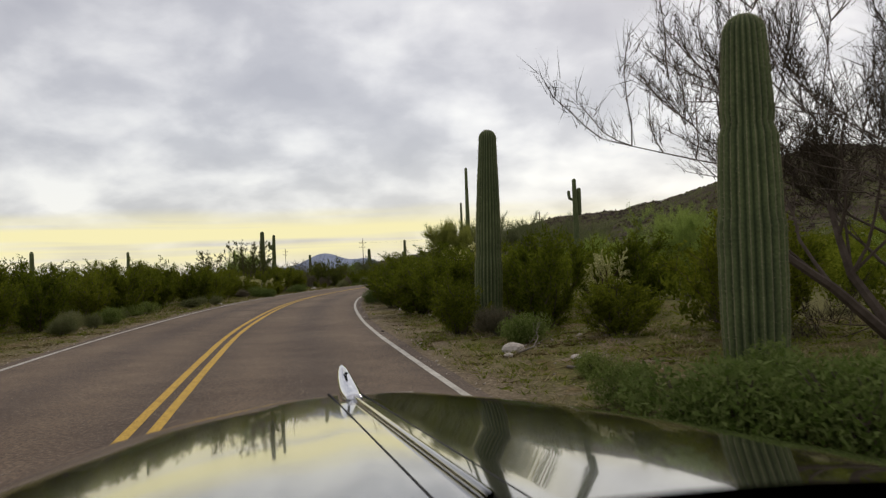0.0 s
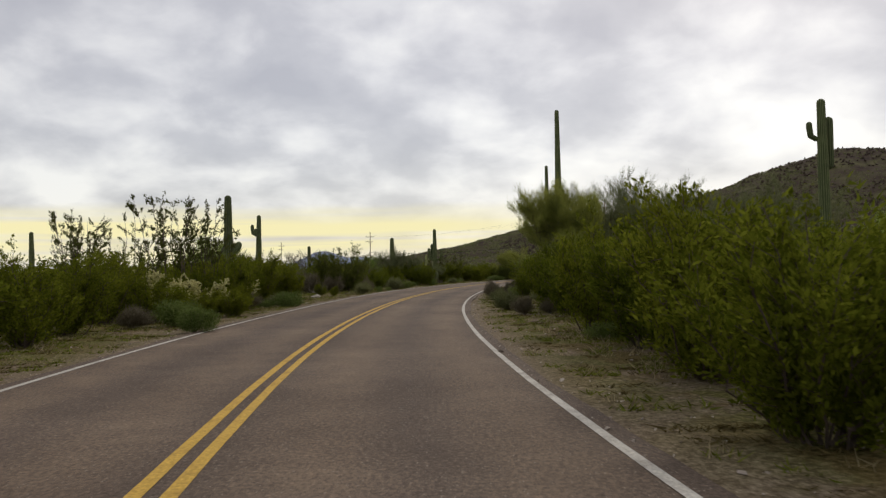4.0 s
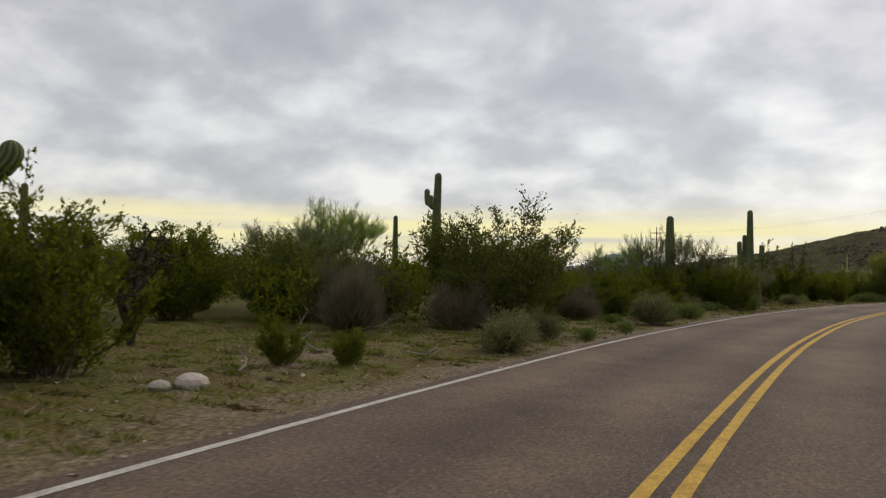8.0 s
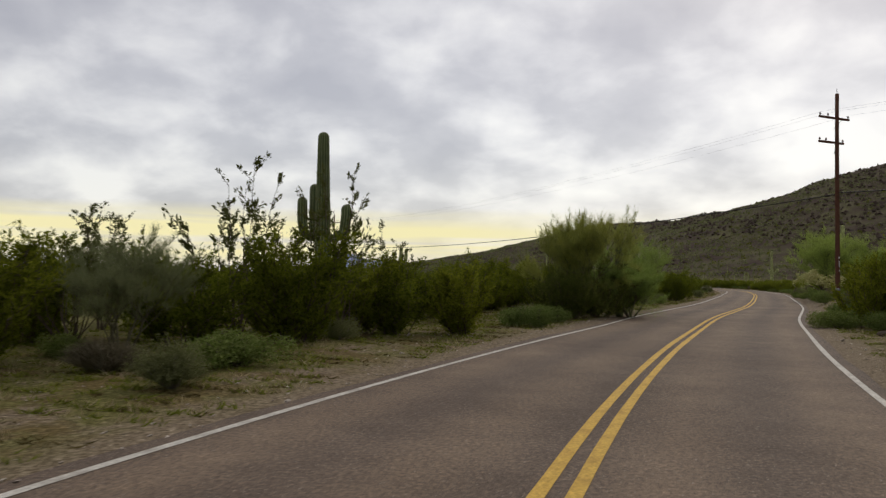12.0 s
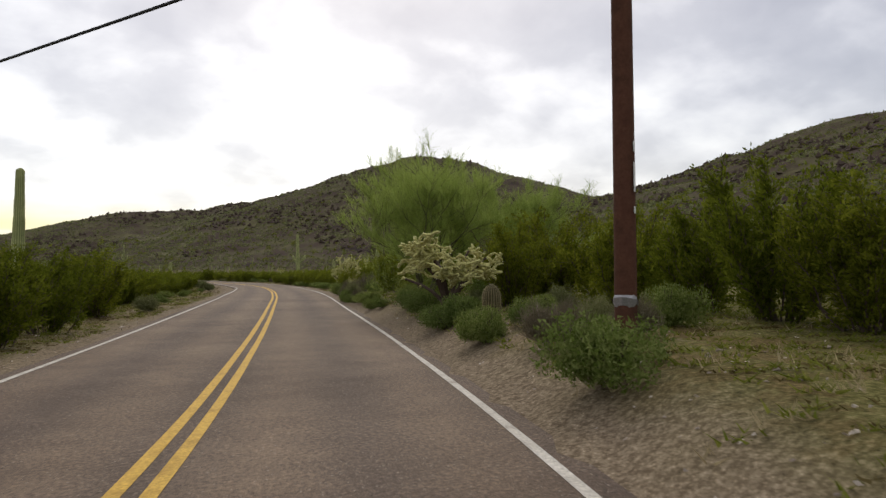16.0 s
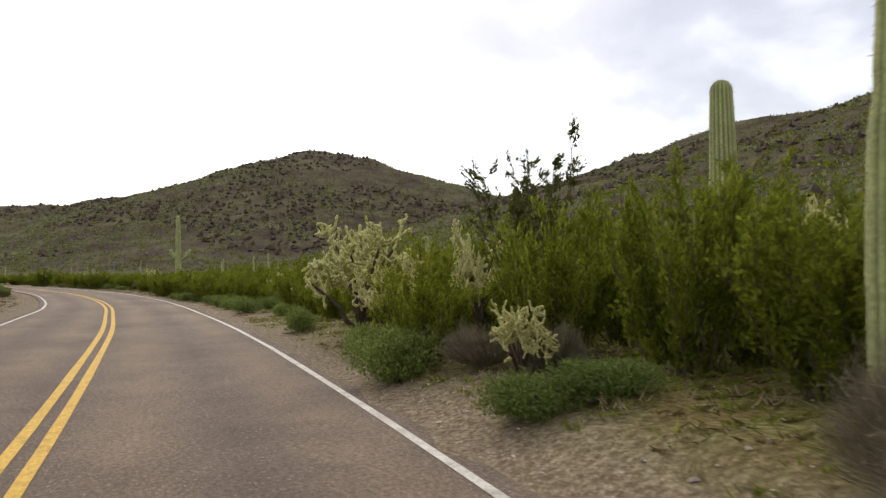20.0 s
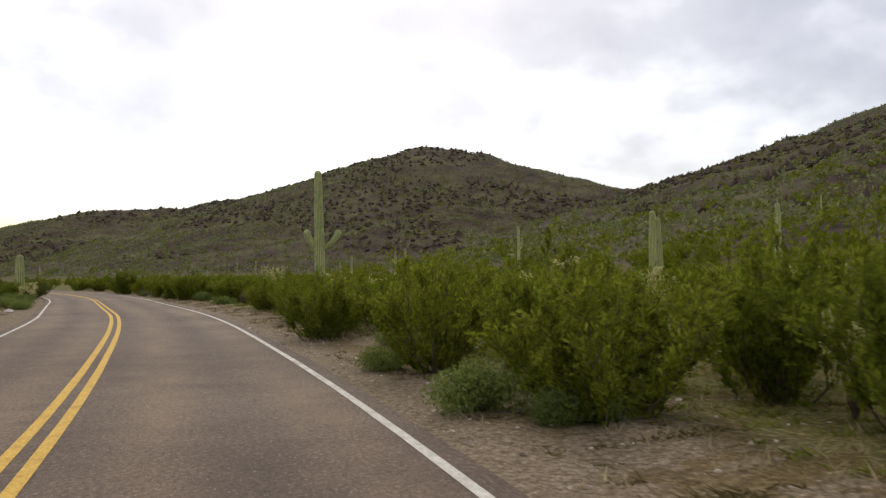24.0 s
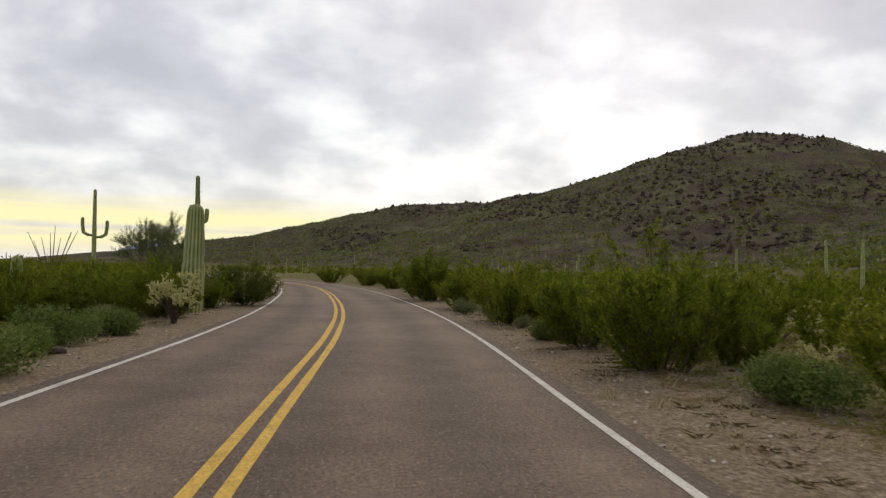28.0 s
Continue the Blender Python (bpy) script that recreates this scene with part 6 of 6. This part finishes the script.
def hill_cover():
    many = np.random.RandomState(31)
    xs, ys = many.uniform(-60, 560, 110000), many.uniform(-120, 1060, 110000)
    keep = (hill_height(xs, ys) > 3) & ((wave(xs, ys, 130, 12) < 0.2) | (many.uniform(0, 1, 110000) < 0.4)) & ((xs < 340) | (many.uniform(0, 1, 110000) < 0.55))
    spots = np.stack([xs, ys, many.uniform(0.5, 1.6, 110000)], 1)[keep][:56000]
    scrub("hill_scrub", spots, (0.85, 1.7), 6, 0.55, M_HILL_SCRUB, "sparse olive bushes dotting the rocky hill", "bushes")
    rng = np.random.RandomState(32)
    v, f = [], []
    tet = [(0, 2, 4), (2, 1, 4), (1, 3, 4), (3, 0, 4), (2, 0, 5), (1, 2, 5), (3, 1, 5), (0, 3, 5)]
    octa = np.array([(1, 0, 0), (-1, 0, 0), (0, 1, 0), (0, -1, 0), (0, 0, 1), (0, 0, -1)], dtype=float)
    xs, ys = rng.uniform(60, 560, 9000), rng.uniform(150, 1000, 9000)
    hh = hill_height(xs, ys)
    keep = (hh > 12) & (wave(xs, ys, 160, 12) > -0.1)
    xs, ys = xs[keep], ys[keep]
    for x, y, z in zip(xs, ys, sheet_z(xs, ys)):
        b = len(v)
        v.extend((octa * rng.uniform(0.6, 2.2, 3) + rng.normal(0, 0.3, (6, 3)) + (x, y, z + 0.3)).tolist())
        f.extend((b + i, b + j, b + k) for i, j, k in tet)
    tagged(new("hill_boulders", mesh_of("hill_boulders", v, f, M_ROCK_DARK)), "dark broken boulders strewn over the hill slope", "boulders", kind="stuff")


hill_cover()


# ---- gravel, weeds and dry grass on the verges ----
def verge_cover():
    rng = np.random.RandomState(41)
    oct_f = [(0, 2, 4), (2, 1, 4), (1, 3, 4), (3, 0, 4), (2, 0, 5), (1, 2, 5), (3, 1, 5), (0, 3, 5)]
    octa = np.array([(1, 0, 0), (-1, 0, 0), (0, 1, 0), (0, -1, 0), (0, 0, 1), (0, 0, -1)], dtype=float)

    def places(n, lo, hi, power=1.0):
        s = rng.uniform(S_0 - 2, S_0 + 285, n)
        lat = (lo + (hi - lo) * rng.uniform(0, 1, n) ** power) * rng.choice((-1, 1), n)
        i = (s / 0.5).astype(int)
        p = LINE[i] + RIGHT[i] * lat[:, None]
        return p[:, 0], p[:, 1], ground_z(p[:, 0], p[:, 1])

    x, y, z = places(17000, 3.5, 9.5, 1.4)
    v, f = [], []
    size = rng.uniform(0.010, 0.036, len(x)) * np.where(rng.random_sample(len(x)) < 0.04, 1.9, 1.0)
    for a, b, c, s in zip(x, y, z, size):
        k = len(v)
        turn = rng.uniform(0, 6.28)
        p = (octa + rng.normal(0, 0.28, (6, 3))) * s * rng.uniform(0.7, 1.2, 3) * (1.0, 1.0, 0.5)
        q = np.stack([p[:, 0] * math.cos(turn) + p[:, 2] * 0.6 * math.sin(turn), p[:, 1], p[:, 2] + p[:, 0] * 0.35 * math.cos(turn)], 1)
        v.extend((q + (a, b, c + s * 0.18)).tolist())
        f.extend((k + i, k + j, k + m) for i, j, m in oct_f)
    tagged(new("gravel", mesh_of("gravel", v, f, M_PEBBLE)), "loose pale gravel scattered along the road verge", "gravel", kind="stuff")
    for name, n, lo, hi, mat, label, tall in (("weeds", 46000, 3.9, 13.0, M_WEED, "low green weeds in patches on the verge", 0.075), ("dry_grass", 9000, 3.8, 10.0, M_STRAW, "short dry grass tufts on the gravel verge", 0.12),
                                              ("ground_cover", 30000, 4.0, 9.0, M_CRUST, "low brown-olive matted growth on the gravel verge", 0.045)):
        x, y, z = places(n, lo, hi)
        keep = wave(x, y, 3.5, 14) > {"weeds": -0.1, "dry_grass": -0.15, "ground_cover": 0.02}[name]
        if name == "ground_cover":
            keep = wave(x, y, 2.3, 27) > 0.05
        if name == "weeds":
            rich = (lateral(x, y) > 4.3) & (((y > 139) & (y < 151)) | ((y > 160) & (y < 182)))
            keep = (keep | rich) & (y < 200) | (np.abs(lateral(x, y)) > 5.6)
        x, y, z = x[keep], y[keep], z[keep]
        g = Geo()
        per = 9
        base = np.repeat(np.stack([x, y, z], 1), per, 0) + np.c_[rng.normal(0, 0.07, (len(x) * per, 2)), np.zeros(len(x) * per)]
        tip = base + np.c_[rng.normal(0, 0.07, (len(base), 2)), rng.uniform(0.4, 1.2, len(base)) * tall]
        g.blades(base, tip, rng.uniform(0.006, 0.016, len(base)) * (0.7 if name == "dry_grass" else 1.0), rng)
        tagged(new(name, g.mesh(name, mat)), label, "grass" if name == "dry_grass" else "weeds", kind="stuff")


verge_cover()

for entries in PROTO.values():
    for ob, used in entries:
        if not used:
            for o in (*ob.children_recursive, ob):
                bpy.data.objects.remove(o)


# ---- the old car, standing where the drive begins ----
def car_paint():
    m = material("dark_car_paint", [(0.010, 0.008, 0.008), (0.016, 0.013, 0.012)], 0.8, 90.0, 0.12, 0.0, gloss=0.5)
    b = m.node_tree.nodes["Principled BSDF"]
    b.inputs["Coat Weight"].default_value, b.inputs["Coat Roughness"].default_value = 1.0, 0.03
    return m


M_PAINT = car_paint()
M_CHROME = material("chrome", [(0.62, 0.62, 0.64), (0.74, 0.74, 0.76)], 5, 80, 0.08, 0.0, metal=1.0)
M_RUBBER = material("black_rubber", [(0.018, 0.018, 0.018), (0.03, 0.03, 0.03)], 6, 60, 0.8, 0.2)
M_SEAT = material("brown_seat_leather", [(0.07, 0.04, 0.028), (0.11, 0.065, 0.045)], 4, 60, 0.55, 0.2)
M_LENS = material("lamp_glass", [(0.55, 0.55, 0.55), (0.65, 0.65, 0.65)], 4, 60, 0.08, 0.0, gloss=0.6)


def loft(rows, mat, name, closed=False):
    """A smooth skin over rows of points, all of one length."""
    g, k = Geo(), len(rows[0])
    for r in rows:
        g.v.extend(r)
    for i in range(len(rows) - 1):
        for j in range(k if closed else k - 1):
            a, b = i * k + j, i * k + (j + 1) % k
            g.f.append((a, b, b + k, a + k))
    if closed:
        g.f.extend([list(range(k))[::-1], [(len(rows) - 1) * k + j for j in range(k)]])
    return g.mesh(name, mat, True)


def hood_half(y):
    return float(np.interp(y, [0.7, 1.0, 1.45, 1.93, 2.33, 2.57, 2.68, 2.72], [0.84, 0.84, 0.82, 0.75, 0.52, 0.30, 0.14, 0.04]))


def hood_ridge(y):
    return 1.13 + 0.085 * (2.297 - y) - 0.5 * max(0.0, y - 2.3) ** 2


def oval(cx, z0, z1, half, y, n=18, power=0.7):
    """One rounded cross-section of a fender."""
    row = []
    for k in range(n):
        a = 2 * math.pi * k / n
        c, s = math.cos(a), math.sin(a)
        row.append((cx + half * math.copysign(abs(c) ** power, c), y, (z0 + z1) / 2 + (z1 - z0) / 2 * math.copysign(abs(s) ** power, s)))
    return row


def old_car(x, y, turn):
    root = new("old_car")
    ys = [0.7 + 2.02 * (1 - (1 - i / 26) ** 1.4) for i in range(27)]
    vs = [k / 10 - 1 for k in range(21)]
    rows = []
    for yy in ys:
        w, zr = hood_half(yy), hood_ridge(yy)
        low = 0.62
        row = [(-w * 1.03, yy, low), (-w * 1.03, yy, 0.82)]
        row += [(w * v, yy, zr - 0.095 * abs(v) ** 3.0 - 0.012 * (abs(v) > 0.001)) for v in vs]
        row += [(w * 1.03, yy, 0.82), (w * 1.03, yy, low)]
        rows.append(row)
    hood = part("hood", loft(rows, M_PAINT, "hood"), root, "glossy dark hood with a raised centre ridge")
    g = Geo()
    g.tube([(0, yy, hood_ridge(yy) + 0.002) for yy in ys[:-6]], [0.007] * (len(ys) - 6), 8)
    part("ridge_trim", g.mesh("ridge_trim", M_PAINT, True), hood)
    for s in (-1, 1):
        g = Geo()
        g.tube([(s * 0.045, yy, hood_ridge(yy) - 0.008) for yy in ys[:-7]], [0.0026] * (len(ys) - 7), 5)
        part("ridge_seam", g.mesh("ridge_seam", M_RUBBER, True), hood)
    # streamlined ornament: a swept fin that rises to the front
    rows = []
    for i in range(13):
        u = i / 12
        yy, zb = 1.98 + 0.42 * u, hood_ridge(1.98 + 0.42 * u) - 0.01
        tall, half = 0.020 + 0.080 * u**1.5 * (1 if u < 0.93 else 0.75), 0.024 * math.sin(math.pi * (0.25 + 0.6 * u)) + 0.004
        rows.append(oval(0, zb, zb + tall, half, yy, 12, 0.9))
    ornament = part("hood_ornament", loft(rows, M_CHROME, "hood_ornament", True), root, "chrome streamlined hood ornament")
    part("inlay", bm_mesh("inlay", box_bm((0.012, 0.10, 0.01), (0, 2.28, hood_ridge(2.28) + 0.06), 0.003), M_PAINT), ornament)
    for s in (-1, 1):
        rows = []
        for i in range(17):
            u = i / 16
            yy = 0.75 + 2.05 * u
            env = max(0.05, math.sin(math.pi * (0.08 + 0.86 * u)) ** 0.5)
            rows.append(oval(s * 0.80, 0.42, 0.42 + 0.40 * env, 0.16 * env, yy))
        fender = part("front_fender", loft(rows, M_PAINT, "front_fender", True), root, "rounded dark front fender")
        g = Geo()
        g.tube([(s * 0.78, 2.56, 0.62), (s * 0.78, 2.72, 0.62), (s * 0.78, 2.74, 0.62)], [0.10, 0.105, 0.09], 20)
        part("headlight", g.mesh("headlight", M_LENS, True), fender, "round glass headlight")
        rows = []
        for i in range(15):
            u = i / 14
            env = max(0.05, math.sin(math.pi * (0.06 + 0.88 * u)) ** 0.5)
            rows.append(oval(s * 0.80, 0.40, 0.40 + 0.48 * env, 0.17 * env, -2.6 + 1.5 * u))
        part("rear_fender", loft(rows, M_PAINT, "rear_fender", True), root)
        # side of the tub, with the door's seam
        rows = [[(s * (0.80 - 0.05 * t), -2.2 + 2.95 * i / 12, 0.34 + 0.62 * t) for t in (0, 0.3, 0.7, 1.0)] + [(s * 0.70, -2.2 + 2.95 * i / 12, 0.97), (s * 0.69, -2.2 + 2.95 * i / 12, 0.40)] for i in range(13)]
        side = part("body_side", loft(rows, M_PAINT, "body_side", True), root)
        for yy in (-0.75, 0.45):
            part("door_seam", bm_mesh("door_seam", box_bm((0.012, 0.008, 0.5), (s * 0.785, yy, 0.64)), M_RUBBER), side)
        part("door_handle", bm_mesh("door_handle", box_bm((0.03, 0.16, 0.025), (s * 0.80, -0.6, 0.80), 0.008), M_CHROME), side, "chrome door handle")
        for yy in (1.95, -1.85):
            wheel = new("wheel")
            wheel.parent = root
            g = Geo()
            ring = [(0.34 - 0.07 * abs(math.cos(a)), 0.09 * math.cos(a)) for a in [math.pi * k / 8 for k in range(9)]]
            for k in range(32):
                a = 2 * math.pi * k / 32
                g.v.extend((s * 0.74 + dx, yy + rr * math.cos(a), 0.34 + rr * math.sin(a)) for rr, dx in ring)
            g.f.extend((k * 9 + j, (k + 1) % 32 * 9 + j, (k + 1) % 32 * 9 + j + 1, k * 9 + j + 1) for k in range(32) for j in range(8))
            part("tyre", g.mesh("tyre", M_RUBBER, True), wheel)
            g = Geo()
            g.tube([(s * 0.70, yy, 0.34), (s * 0.80, yy, 0.34), (s * 0.83, yy, 0.34)], [0.275, 0.27, 0.12], 28)
            part("hubcap", g.mesh("hubcap", M_CHROME, True), wheel, "chrome hubcap")
    for nm, yy in (("front_bumper", 2.92), ("rear_bumper", -2.78)):
        g = Geo()
        g.tube([(-0.9 + 0.15 * k, yy - math.copysign(0.16 * (abs(k - 6) / 6) ** 2, yy), 0.46) for k in range(13)], [0.055] * 13, 10)
        part(nm, g.mesh(nm, M_CHROME, True), root, "chrome bumper")
        part("bumper_iron", bm_mesh("bumper_iron", box_bm((0.9, 0.34, 0.04), (0, yy - math.copysign(0.2, yy), 0.46), 0.01), M_RUBBER), root)
    for k in range(6):
        g = Geo()
        g.tube([(-0.42 + 0.07 * i, 2.70 - 0.16 * (abs(i - 6) / 6) ** 2, 0.56 + 0.05 * k) for i in range(13)], [0.012] * 13, 6)
        part("grille_bar", g.mesh("grille_bar", M_CHROME, True), root)
    part("radiator", bm_mesh("radiator", box_bm((0.9, 0.05, 0.42), (0, 2.5, 0.66), 0.01), M_RUBBER), root)
    part("chassis", bm_mesh("chassis", box_bm((1.4, 5.0, 0.14), (0, 0.0, 0.33), 0.02), M_RUBBER), root)
    part("cowl", bm_mesh("cowl", box_bm((1.6, 0.16, 0.62), (0, 0.66, 0.82), 0.05), M_PAINT), root)
    rows = []
    for i in range(11):
        u = i / 10
        rows.append(oval(0, 0.40, 0.98 - 0.42 * u**2.2, 0.76 - 0.2 * u**2, -1.15 - 1.5 * u, 24, 0.45))
    part("trunk", loft(rows, M_PAINT, "trunk", True), root)
    part("seat", bm_mesh("seat", box_bm((1.34, 0.5, 0.18), (0, -0.42, 0.53), 0.06), M_SEAT), root)
    part("seat_back", bm_mesh("seat_back", box_bm((1.34, 0.16, 0.5), (0, -0.78, 0.78), 0.06), M_SEAT), root)
    root.matrix_world = Matrix.Translation((x, y, gz(x, y) + 0.012)) @ Matrix.Rotation(radians(turn), 4, "Z")
    return tagged(root, "glossy dark open vintage car with chrome ornament on the road", "car")


old_car(0.19, 0.043, 12.7)
